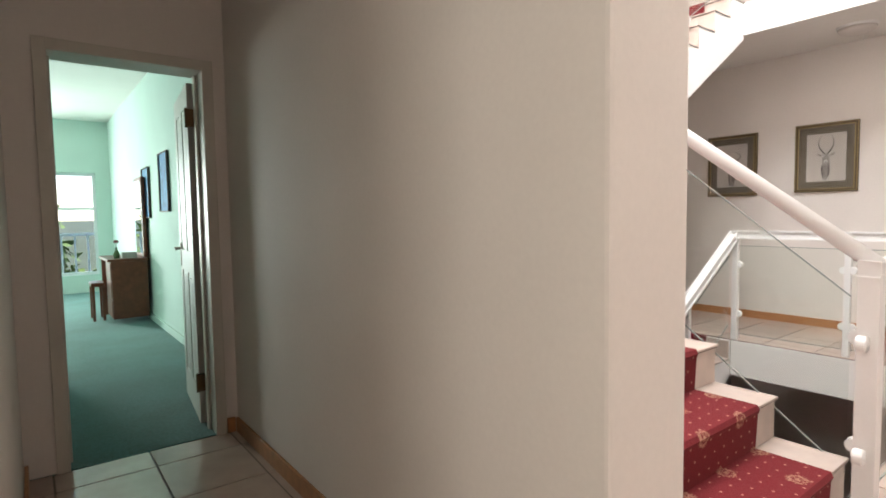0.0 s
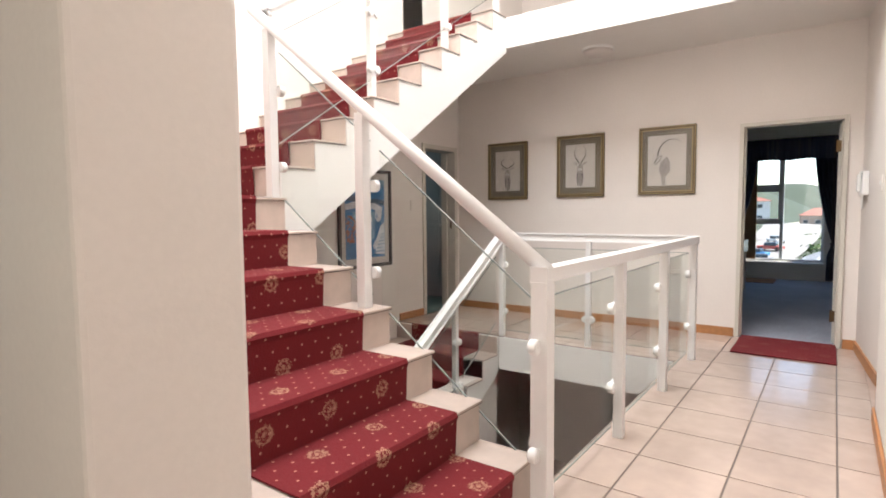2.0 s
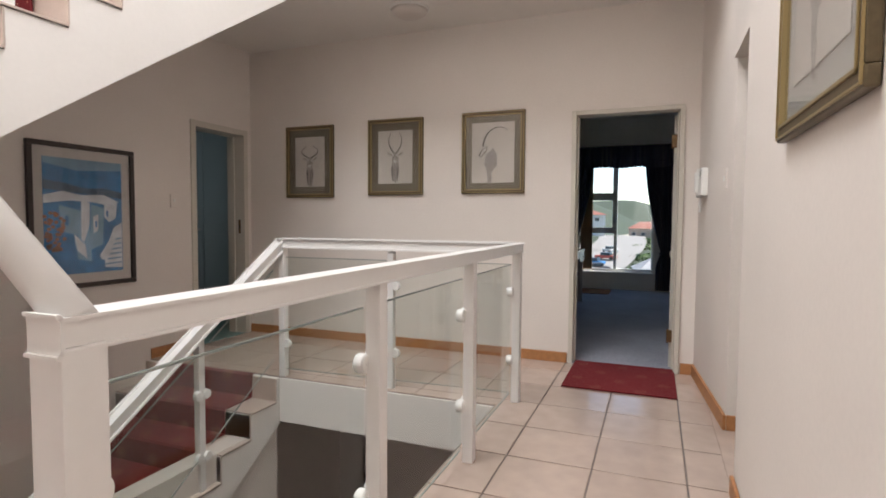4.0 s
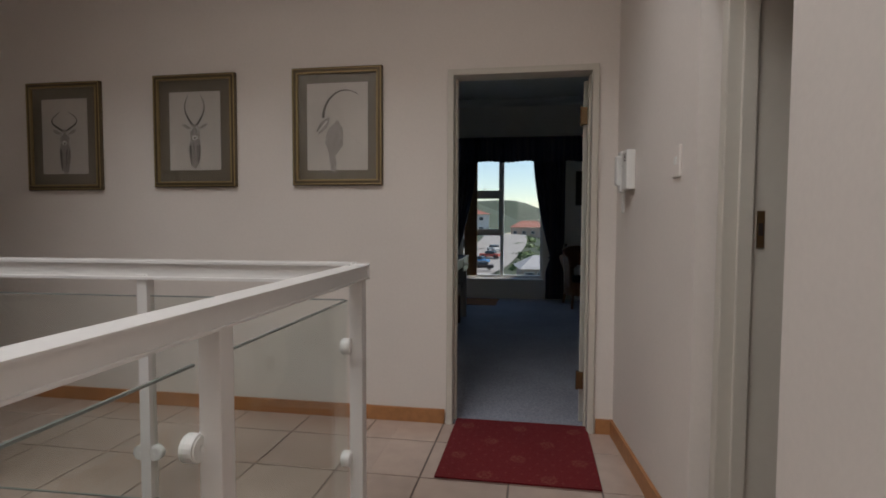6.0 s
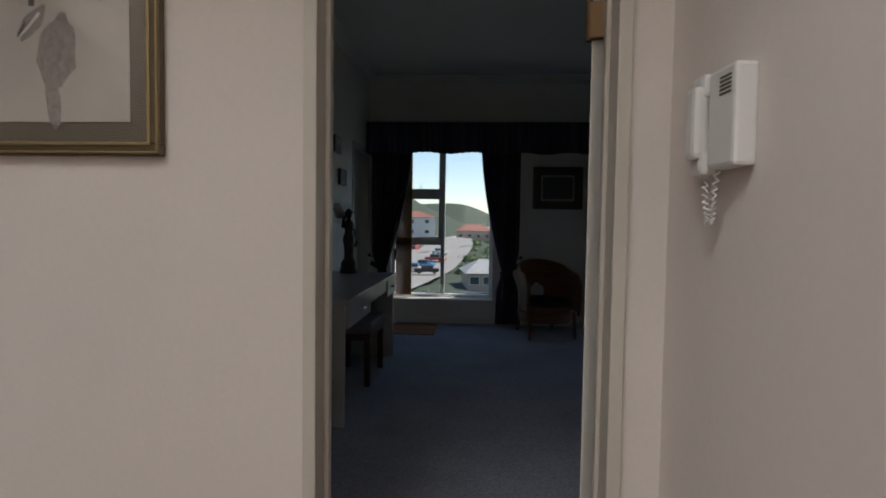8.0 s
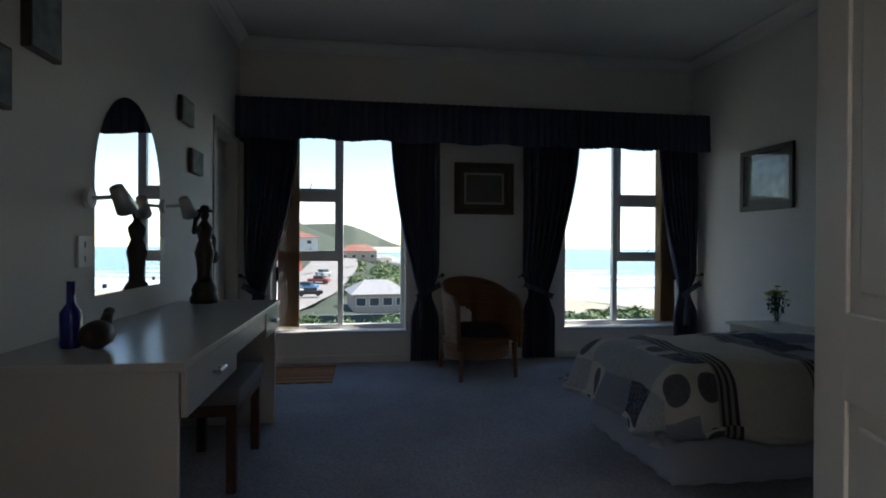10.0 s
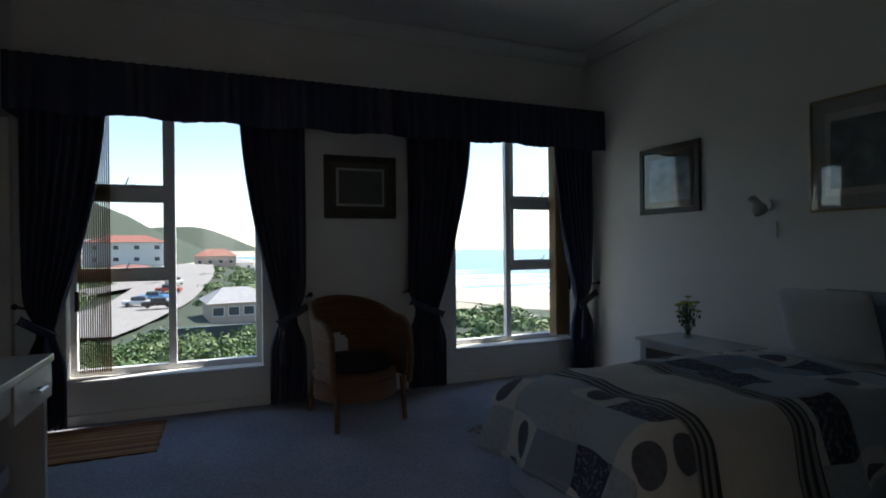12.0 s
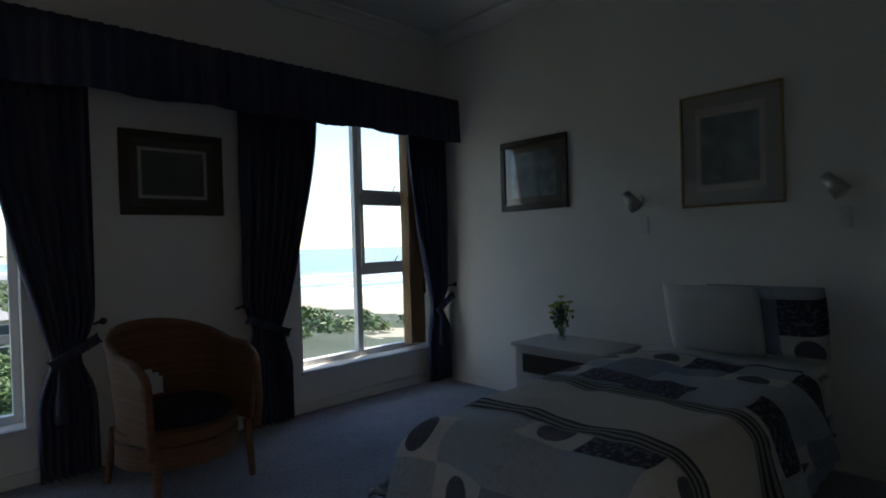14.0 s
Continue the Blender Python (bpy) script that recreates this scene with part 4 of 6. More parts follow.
def painted(root, name, mat, polys, depth):
    """One painted patch a part: flat outlines in shares of the sheet's half sizes."""
    aw, ah = root["half"]
    for pts in polys:
        bm = bmesh.new()
        bm.faces.new([bm.verts.new((x * aw, depth, z * ah)) for x, z in pts])
        bmesh.ops.recalc_face_normals(bm, faces=bm.faces)
        part(name, bm, mat, root)


def village(root, aw, ah):
    root["half"] = (aw, ah)
    painted(root, "painted_sky", SKY_BLUE, [((-1, 0.5), (1, 0.5), (1, 1), (-1, 1))], -0.0130)
    painted(root, "painted_sea", SEA_BLUE, [((-1, 0.42), (1, 0.42), (1, 0.86), (-0.2, 0.80), (-1, 0.9))], -0.0132)
    painted(root, "painted_hill", HILLB, [((-1, 0.46), (-0.4, 0.42), (0.3, 0.38), (1, 0.34), (1, 0.46), (0.5, 0.52), (0, 0.50), (-0.5, 0.58), (-1, 0.62))], -0.0134)
    painted(root, "painted_town", CHALKW, [((-1, 0.36), (-0.55, 0.44), (-0.1, 0.38), (0.5, 0.40), (0.9, 0.28), (0.7, 0.2), (0.2, 0.26), (-0.4, 0.28), (-1, 0.22))], -0.0136)
    painted(root, "painted_shade", SKY_BLUE, [((-0.65, 0.2), (-0.1, 0.1), (-0.1, -0.35), (-0.6, -0.25)), ((0.15, 0.22), (0.5, 0.15), (0.45, -0.5), (0.1, -0.6)), ((-0.3, -0.4), (0.1, -0.2), (0.15, -0.8), (-0.2, -0.75))], -0.0138)
    painted(root, "painted_house", CHALKW, [((-0.1, 0.3), (0.12, 0.24), (0.1, -0.15), (-0.05, -0.45), (-0.12, -0.4)), ((0.5, 0.34), (0.86, 0.28), (0.82, -0.02), (0.62, -0.1), (0.5, 0.0)), ((-0.3, -0.3), (-0.02, -0.5), (0.02, -0.74), (-0.22, -0.6)), ((0.35, -0.7), (0.6, -0.45), (0.75, -0.2), (0.98, -0.1), (0.98, -0.95), (0.5, -0.92)), ((0.2, 0.0), (0.34, 0.05), (0.32, -0.25), (0.2, -0.3))], -0.0140)
    painted(root, "painted_wall", SEA_BLUE, [((-1, -1), (0.5, -1), (0.48, -0.78), (-0.3, -0.82), (-0.6, -0.6), (-1, -0.62)), ((0.55, 0.12), (0.61, 0.11), (0.61, 0.0), (0.55, 0.01)), ((-0.5, 0.02), (-0.42, 0.0), (-0.42, -0.16), (-0.5, -0.14)), ((0.25, -0.08), (0.3, -0.07), (0.3, -0.18), (0.25, -0.19))], -0.0142)
    painted(root, "painted_step", SKY_BLUE, [((0.5 + 0.06 * i, -0.88 + 0.09 * i), (0.95, -0.86 + 0.09 * i), (0.95, -0.83 + 0.09 * i), (0.5 + 0.06 * i, -0.85 + 0.09 * i)) for i in range(6)], -0.0144)
    fl = bmesh.new()
    for i in range(46):
        blot(fl, -aw * random.uniform(0.5, 0.98), random.uniform(-0.58, 0.08) * ah, 0.016, 0.013, -0.0146, 0, 7)
    part("painted_garden", fl, OCHRE, root)


BLACKFRAME = material("dark brown picture frame", (0.035, 0.024, 0.02), 0.4, grain=0.1)
MOUNT_WHITE = material("white picture mount", (0.60, 0.56, 0.52), 0.85, grain=0.03)
picture("village_print", "print of white houses above a blue sea in a dark frame", 0.80, 1.04, pose(4.82, 3.748, 1.185), BLACKFRAME, MOUNT_WHITE, SEA_BLUE, 0.035, 0.07, None, village, 0.03)

# small landing fixtures
lamp = thing("ceiling_light", "round opal glass ceiling light", "ceiling light", at=(6.08, 1.70, UP))
part("base_ring", bm_lathe(bmesh.new(), (0, 0, 0), [(0.155, -0.02), (0.16, -0.001)], 32), PLASTIC, lamp)
part("shade", bm_lathe(bmesh.new(), (0, 0, 0), [(0.02, -0.085), (0.09, -0.07), (0.135, -0.045), (0.15, -0.021)], 32), material("opal glass", (0.62, 0.57, 0.53), 0.3), lamp, smooth=True)

phone = thing("intercom_phone", "white wall intercom handset with a coiled cord", "intercom", at=(6.30, splay_y(6.30), 1.46))
phone.rotation_euler.z = radians(SPLAY)
box("body", -0.075, 0.025, 0.0, 0.045, -0.10, 0.095, PLASTIC, phone, 0.008)
bm = bmesh.new()
bm_box(bm, 0.04, 0.085, 0.028, 0.066, -0.075, 0.075, 0.012)
bm_box(bm, 0.035, 0.09, 0.012, 0.05, 0.05, 0.10, 0.012), bm_box(bm, 0.035, 0.09, 0.012, 0.05, -0.11, -0.06, 0.012)
part("handset", bm, PLASTIC, phone)
# speaker slots: raised dark bars stand for the shade inside them
for i in range(5):
    box("dark_slot_bar", -0.06, -0.02, 0.0448, 0.0465, 0.04 + i * 0.008, 0.043 + i * 0.008, BLACKFRAME, phone)


def cord(name, pts, r, mat, parent):
    cu = bpy.data.curves.new(name, "CURVE")
    cu.dimensions, cu.bevel_depth, cu.bevel_resolution = "3D", r, 2
    s = cu.splines.new("POLY")
    s.points.add(len(pts) - 1)
    for p, q in zip(s.points, pts):
        p.co = (*q, 1)
    tmp = bpy.data.objects.new(name, cu)
    me = bpy.data.meshes.new_from_object(tmp)
    bpy.data.objects.remove(tmp)
    me.materials.clear(), me.materials.append(mat)
    ob = new(name, me)
    ob.parent = parent
    return ob


cord("cord", [(0.06 + 0.006 * math.cos(i * 2.2) - 0.05 * (i / 60), 0.03 + 0.006 * math.sin(i * 2.2), -0.10 - 0.11 * math.sin(math.pi * i / 60)) for i in range(61)], 0.003, PLASTIC, phone)
sw = thing("light_switch", "white single-lever light switch plate", "light switch", at=(5.64, splay_y(5.64), 1.43))
box("plate", -0.036, 0.036, 0.0, 0.010, -0.06, 0.06, WALL, sw, 0.004)
box("rocker", -0.010, 0.010, 0.009, 0.015, -0.012, 0.018, PLASTIC, sw, 0.002)
sw.rotation_euler.z = radians(SPLAY)
sw2 = copy_thing(sw, pose(5.62, 3.749, 1.33, 0, 0, 180))
sp_ = thing("strike_plate", "brassy lock strike plate on the corridor door frame", "strike plate", at=(5.356, -0.745, 1.18))
box("plate", -0.002, 0.0015, -0.012, 0.012, -0.06, 0.06, BRASS, sp_, 0.001)
# solid dark block drawn for the shade in the latch opening
box("dark_latch_block", -0.0035, -0.0015, -0.007, 0.007, -0.02, 0.02, BLACKFRAME, sp_)
wr = thing("wardrobe", "dark brown wooden wardrobe in the dim side room", "wardrobe")
box("carcass", 5.342, 5.88, -2.3, -0.835, 0.0, 2.2, DARKWOOD, wr, 0.005)
for i in range(3):
    box("wardrobe_door", 5.32, 5.344, -2.29 + 0.47 * i, -1.83 + 0.47 * i, 0.08, 2.15, DARKWOOD, wr, 0.004)

rug = thing("door_mat", "red patterned carpet mat before the bedroom door", "mat")
carpet_run("rug_body", [(5.90, 0.42, 0.009), (6.3, 0.42, 0.009), (6.66, 0.42, 0.009)], (0, -0.76, 0), rug, "").data.materials[0] = REDMAT


cup = thing("cupboard", "dim grey-blue built-in cupboard in the side room", "cupboard")
box("carcass", 7.05, 7.598, 4.3, 6.4, 0.004, 2.35, WALL_SIDE, cup, 0.004)
for i in range(4):
    cd = box("cupboard_door", 7.03, 7.048, 4.31 + 0.52 * i, 4.82 + 0.52 * i, 0.08, 2.3, WALL_SIDE, cup, 0.004)
    part("knob", bm_rod(bmesh.new(), (7.03, 4.36 + 0.52 * i, 1.05), (7.0, 4.36 + 0.52 * i, 1.05), 0.012, 0.016), STEEL, cd)
    for z0, z1 in ((0.2, 1.0), (1.12, 2.2)):
        box("panel", 7.022, 7.031, 4.39 + 0.52 * i, 4.74 + 0.52 * i, z0, z1, WALL_SIDE, cd, 0.004)
lp = thing("strike_plate", "dark lock strike plate on the side-room door frame", "strike plate", at=(6.487, 3.80, 1.10))
box("plate", -0.003, 0.0005, -0.014, 0.014, -0.07, 0.07, BRASS, lp, 0.001)
# latch opening shown by a dark block, its shade put in as colour
box("dark_latch_block", -0.0045, -0.0025, -0.007, 0.007, -0.02, 0.02, BLACKFRAME, lp)

# ---- bedroom windows ----
def window(name, label, y0, y1, ym, three, glaze=12.05):
    """Aluminium window; three: the side (-1 low y, 1 high y) that has three stacked lights, two of them opening."""
    root = tagged(new(name), label, "window", "", "structure")
    fr = bmesh.new()
    d0, d1, w = glaze - 0.03, glaze + 0.03, 0.04
    bm_box(fr, d0, d1, y0, y0 + w, WZ0, WZ1, 0.004), bm_box(fr, d0, d1, y1 - w, y1, WZ0, WZ1, 0.004)
    bm_box(fr, d0 + 0.001, d1 - 0.001, y0, y1, WZ0, WZ0 + 0.045, 0.004), bm_box(fr, d0 + 0.001, d1 - 0.001, y0, y1, WZ1 - w, WZ1, 0.004)
    bm_box(fr, d0 + 0.002, d1 - 0.002, ym - 0.026, ym + 0.026, WZ0, WZ1, 0.004)
    part("window_frame", fr, ALU, root)
    a, b = (ym + 0.026, y1 - w) if three > 0 else (y0 + w, ym - 0.026)
    c, d = (y0 + w, ym - 0.026) if three > 0 else (ym + 0.026, y1 - w)
    for z in (1.01, 1.615):
        box("transom", d0 + 0.003, d1 - 0.003, a, b, z - 0.036, z + 0.036, ALU, root, 0.004)
    for z0, z1 in ((1.046, 1.579), (1.651, WZ1 - w)):
        sash = bmesh.new()
        for q in ((a, a + 0.028, z0, z1), (b - 0.028, b, z0, z1), (a + 0.028, b - 0.028, z0, z0 + 0.028), (a + 0.028, b - 0.028, z1 - 0.028, z1)):
            bm_box(sash, glaze - 0.04, glaze + 0.012, *q, 0.003)
        so = part("sash", sash, ALU, root)
        st = bm_beam(bmesh.new(), (glaze - 0.05, (a + b) / 2 + 0.05, z0 + 0.018), (glaze - 0.05, (a + b) / 2 - 0.09, z0 + 0.024), 0.012, 0.008, 0.002)
        bm_rod(st, (glaze - 0.05, (a + b) / 2 - 0.02, z0 + 0.015), (glaze - 0.075, (a + b) / 2 - 0.045, z0 + 0.075), 0.005)
        part("stay", st, STEEL, so, "steel casement stay")
    for q in ((a, b, WZ0 + 0.045, 0.974), (a + 0.028, b - 0.028, 1.074, 1.551), (a + 0.028, b - 0.028, 1.679, WZ1 - w), (c, d, WZ0 + 0.045, WZ1 - w)):
        pn = box("pane", glaze + 0.002, glaze + 0.006, *q, PANE, root)
        pn.visible_shadow = False
    box("window_sill", BX - 0.025, d0, y0 - 0.02, y1 + 0.02, WZ0 - 0.03, WZ0 - 0.002, ALU, root, 0.006)
    return root


window("window_1", "white aluminium window over the village and hills", *W1, 0.475, 1)
window("window_2", "white aluminium window over the beach and sea", *W2, -2.375, -1)


def blinds(name, y0, y1, n):
    root = thing(name, "beige vertical blind drawn to one side", "blind", "vertical blinds")
    box("head_rail", 11.945, 11.985, min(W1[0] if y0 > 0 else W2[0], y0), max(y1, W1[1] if y0 > 0 else W2[1]), 2.30, 2.335, ALU, root, 0.004)
    for i in range(n):
        y = y0 + (y1 - y0) * (i + 0.5) / n
        bm = bmesh.new()
        bm_poly(bm, [(11.925, y - 0.012, 0.345), (11.965, y, 0.345), (12.005, y + 0.010, 0.345), (12.005, y + 0.012, 0.345), (11.965, y + 0.003, 0.345), (11.925, y - 0.0095, 0.345)], (0, 0, 1.955))
        part("slat", bm, BLIND, root)
    part("chain_weight", bm_box(bmesh.new(), 11.915, 11.925, (y1 if y0 > 0 else y0) - 0.012, (y1 if y0 > 0 else y0) + 0.012, 0.78, 0.92, 0.004), BLACKFRAME, root, "dark cord weight")
    return root


blinds("vertical_blind", 0.86, 1.06, 15)
blinds("vertical_blind", -2.99, -2.82, 13)


def curtain(name, outer, inner_top, tie_in, z_tie, label):
    """A gathered curtain hanging from the pelmet, drawn to its outer side by a tieback at z_tie."""
    root = thing(name, label, "curtain", "navy curtains")
    bm = bmesh.new()
    nu, nv = 64, 40
    grid = []
    sg = 1 if inner_top > outer else -1
    for j in range(nv + 1):
        z = 0.03 + (2.20 - 0.03) * j / nv
        if z >= z_tie:
            t = (z - z_tie) / (2.20 - z_tie)
            inner = tie_in + (inner_top - tie_in) * (1 - (1 - t) ** 1.6)
        else:
            t = (z_tie - z) / z_tie
            inner = tie_in + sg * 0.07 * min(1, t * 3)
        pinch = math.exp(-((z - z_tie) / 0.13) ** 2)
        out = outer + sg * 0.07 * pinch
        row = []
        for i in range(nu + 1):
            u = i / nu
            y = out + (inner - out) * u
            amp = 0.028 * (1 - 0.45 * pinch)
            x = 11.775 + amp * math.sin(u * 2 * math.pi * 8 + 0.6 * math.sin(j * 0.13)) + 0.010 * math.sin(u * 41 + j * 0.21) + 0.02 * pinch
            row.append(bm.verts.new((x, y, z)))
        grid.append(row)
    for j in range(nv):
        for i in range(nu):
            bm.faces.new((grid[j][i], grid[j][i + 1], grid[j + 1][i + 1], grid[j + 1][i]))
    ob = part("drape", bm, CURTAIN, root, smooth=True)
    sd = ob.modifiers.new("cloth", "SOLIDIFY")
    sd.thickness = 0.004
    tb = bm_beam(bmesh.new(), (11.71, tie_in + sg * 0.02, z_tie - 0.02), (11.72, outer + sg * 0.0, z_tie + 0.10), 0.012, 0.05, 0.005)
    part("tieback", tb, CURTAIN, root)
    tas = bm_lathe(bmesh.new(), (11.70, tie_in - sg * 0.02, z_tie - 0.32), [(0.032, 0.0), (0.028, 0.12), (0.014, 0.19), (0.02, 0.22), (0.012, 0.25), (0.004, 0.31)], 12)
    part("tassel", tas, CURTAIN, root, "navy tieback tassel", True)
    hk = bm_rod(bmesh.new(), (11.88, outer - sg * 0.01, z_tie + 0.16), (11.72, outer - sg * 0.02, z_tie + 0.19), 0.008)
    bm_ball(hk, (11.71, outer - sg * 0.02, z_tie + 0.19), 0.02, 0.02, 0.02, 2)
    part("tieback_hook", hk, STATUE, root, "dark tieback hook")
    return root


CT = "navy striped curtain tied back beside the window"
curtain("curtain", 1.33, 0.845, 1.16, 0.66, CT)
curtain("curtain", -0.47, 0.0, -0.27, 0.66, CT)
curtain("curtain", -1.30, -1.87, -1.56, 0.66, CT)
curtain("curtain", -3.15, -2.71, -2.97, 0.66, CT)

pelmet = thing("pelmet", "gathered navy fabric pelmet across both windows", "pelmet")
bm = bmesh.new()
n = 460
lo, hi, mid = [], [], []
for i in range(n + 1):
    y = 1.37 + (-3.165 - 1.37) * i / n
    x = 11.60 + 0.012 * math.sin(i * 0.9) + 0.008 * math.sin(i * 0.37 + 1)
    lo.append(bm.verts.new((x - 0.012, y, 2.075 + 0.010 * math.sin(i * 0.11) + 0.004 * math.sin(i * 0.9))))
    mid.append(bm.verts.new((x, y, 2.38)))
    hi.append(bm.verts.new((11.60 + 0.006 * math.sin(i * 1.7), y, 2.44 + 0.003 * math.sin(i * 0.9))))
for i in range(n):
    bm.faces.new((lo[i], lo[i + 1], mid[i + 1], mid[i])), bm.faces.new((mid[i], mid[i + 1], hi[i + 1], hi[i]))
frill = part("frill", bm, CURTAIN, pelmet, "gathered navy frill", True)
frill.modifiers.new("cloth", "SOLIDIFY").thickness = 0.005
box("board", 11.615, 11.898, -3.165, 1.37, 2.40, 2.42, DARKWOOD, pelmet, 0.003)
box("return_end", 11.60, 11.898, 1.355, 1.372, 2.08, 2.40, CURTAIN, pelmet, 0.004)

# ---- bedroom pictures ----
DARKART = material("dark landscape print", (0.10, 0.11, 0.09), 0.7, grain=0.5, scale=14, stain=0.4)
GREYART = material("grey-green landscape print", (0.20, 0.24, 0.24), 0.7, grain=0.4, scale=12, stain=0.5)
TREEINK = material("dark painted trees", (0.035, 0.045, 0.035), 0.8, grain=0.3, scale=40)
WATERINK = material("pale painted water", (0.36, 0.38, 0.37), 0.8, grain=0.15, scale=25)
BROWNFRAME = material("dark walnut picture frame", (0.06, 0.045, 0.03), 0.4, grain=0.15, scale=30)


def landscape(root, aw, ah):
    tr, wa = bmesh.new(), bmesh.new()
    bm_box(wa, -aw * 0.95, aw * 0.95, -0.0134, -0.0130, -ah * 0.55, -ah * 0.25)
    for i in range(16):
        blot(tr, -aw * 0.9 + 1.8 * aw * random.random(), -ah * 0.05 + ah * 0.14 * random.random(), aw * random.uniform(0.08, 0.2), ah * random.uniform(0.08, 0.22), -0.0136 - i * 0.00002)
    part("painted_water", wa, WATERINK, root), part("painted_trees", tr, TREEINK, root)


picture("wall_print", "dark landscape print with white mount in a walnut frame", 0.60, 0.51, on_east(11.898, -0.93, 1.697), BROWNFRAME, BROWNFRAME, MOUNT_WHITE, 0.055, 0.045, None, lambda r, a, h: (box("print", -a + 0.02, a - 0.02, -0.0140, -0.0124, -h + 0.02, h - 0.02, DARKART, r)))
SOUTH = 180
picture("wall_print", "small framed print under reflective glass", 0.62, 0.54, pose(10.82, BS + 0.002, 1.72, 0, 0, SOUTH), BROWNFRAME, MOUNT, GREYART, 0.045, 0.055, None, None)
picture("lake_print", "lake landscape with trees, grey mount and thin gilt frame", 0.55, 0.66, pose(9.425, BS + 0.002, 1.715, 0, 0, SOUTH), GILT_LIGHT, MOUNT_PALE, MOUNT_WHITE, 0.014, 0.075, None, lambda r, a, h: (box("print", -a + 0.03, a - 0.03, -0.0142, -0.0124, -h + 0.04, h - 0.05, GREYART, r), landscape(r, a - 0.03, h - 0.05)), 0.02)
# small plaques on the dressing-table wall
for x, z, w, h in ((10.31, 1.985, 0.24, 0.16), (10.52, 1.69, 0.24, 0.16), (8.73, 1.93, 0.20, 0.26), (8.42, 1.66, 0.24, 0.20)):
    pl = thing("wall_plaque", "small tilted photograph plaque on the wall", "plaque", "wall plaques")
    box("block", -w / 2, w / 2, -0.03, 0.0, -h / 2, h / 2, BROWNFRAME, pl, 0.004)
    box("photo", -w / 2 + 0.012, w / 2 - 0.012, -0.033, -0.0295, -h / 2 + 0.012, h / 2 - 0.012, GREYART, pl)
    pl.matrix_world = pose(x, BN - 0.002, z)

# ---- dressing table ----
desk = thing("dressing_table", "white built-in dressing table with drawers and a kneehole", "dressing table")
DX0, DX1, DY0, DZ = 8.33, 10.20, 0.79, 0.78
box("top", DX0, DX1, DY0 - 0.012, BN - 0.002, DZ - 0.03, DZ, DESKW, desk, 0.005)
box("end_panel", DX0 + 0.012, DX0 + 0.034, DY0 + 0.012, BN - 0.003, 0.004, DZ - 0.031, DESKW, desk, 0.002)
box("end_panel", DX1 - 0.05, DX1 - 0.014, DY0 + 0.012, BN - 0.003, 0.004, DZ - 0.031, DESKW, desk, 0.002)
box("drawer_side", 9.02, 9.04, DY0 + 0.014, BN - 0.022, 0.60, DZ - 0.031, DESKW, desk, 0.002)
box("back_panel", 9.05, DX1 - 0.051, BN - 0.02, BN - 0.004, 0.05, DZ - 0.032, DESKW, desk)


def drawer(x0, x1, z0, z1):
    d = box("drawer", x0, x1, DY0 - 0.006, DY0 + 0.012, z0, z1, DESKW, desk, 0.003)
    xm = (x0 + x1) / 2
    h = bm_rod(bmesh.new(), (xm - 0.045, DY0 - 0.03, (z0 + z1) / 2), (xm + 0.045, DY0 - 0.03, (z0 + z1) / 2), 0.008)
    for s in (-0.04, 0.04):
        bm_rod(h, (xm + s, DY0 - 0.006, (z0 + z1) / 2), (xm + s, DY0 - 0.03, (z0 + z1) / 2), 0.006)
    part("handle", h, STEEL, d, "chrome drawer handle")


drawer(DX0 + 0.038, 9.03, 0.60, 0.752)
drawer(9.75, DX1 - 0.016, 0.61, 0.752)
box("apron", 9.045, 9.745, DY0 + 0.002, DY0 + 0.018, 0.66, 0.757, DESKW, desk, 0.002)

stool = thing("stool", "grey upholstered stool with dark square legs", "stool")
STOOLFAB = material("grey stool fabric", (0.20, 0.19, 0.20), 0.9, grain=0.1, scale=120)
box("seat", 9.15, 9.77, 0.80, 1.16, 0.41, 0.485, STOOLFAB, stool, 0.02)
box("seat_rail", 9.165, 9.755, 0.815, 1.145, 0.355, 0.408, DARKWOOD, stool, 0.004)
for x in (9.19, 9.73):
    for y in (0.84, 1.12):
        box("leg", x - 0.022, x + 0.022, y - 0.022, y + 0.022, 0.004, 0.356, DARKWOOD, stool, 0.004)

mirror = thing("arched_mirror", "frameless mirror with an arched top", "mirror")
pts = [(9.13, 0), (9.88, 0)]
for i in range(25):
    a = math.pi * i / 24
    pts.append((9.505 + 0.375 * math.cos(a), 0.50 + 0.44 * math.sin(a)))
MIRROR = material("silvered mirror", (0.86, 0.88, 0.88), 0.01, metal=1.0)
part("mirror_glass", bm_poly(bmesh.new(), [(x, BN - 0.009, 0.91 + z) for x, z in pts], (0, 0.006, 0)), MIRROR, mirror)
for x in (9.22, 9.79):
    part("mirror_clip", bm_box(bmesh.new(), x - 0.012, x + 0.012, BN - 0.014, BN - 0.003, 0.935, 0.955, 0.002), BLACKFRAME, mirror)


def spot_lamp(name, label, m, arm=0.12):
    """A wall spot: round back plate, arm, bell-shaped head. Built facing -y out of the wall."""
    root = thing(name, label, "wall lamp", "wall lamps")
    part("back_plate", bm_rod(bmesh.new(), (0, 0, 0), (0, -0.02, 0), 0.04, None, 20), PLASTIC, root)
    part("arm", bm_rod(bmesh.new(), (0, -0.02, 0), (0.02, -arm, 0.01), 0.009), STEEL, root)
    bm = bmesh.new()
    bm_rod(bm, (-0.02, -arm, 0.045), (0.055, -arm - 0.015, -0.045), 0.028, 0.045, 20)
    part("shade", bm, STEEL, root, "bell-shaped metal lamp head", True)
    root.matrix_world = m
    return root


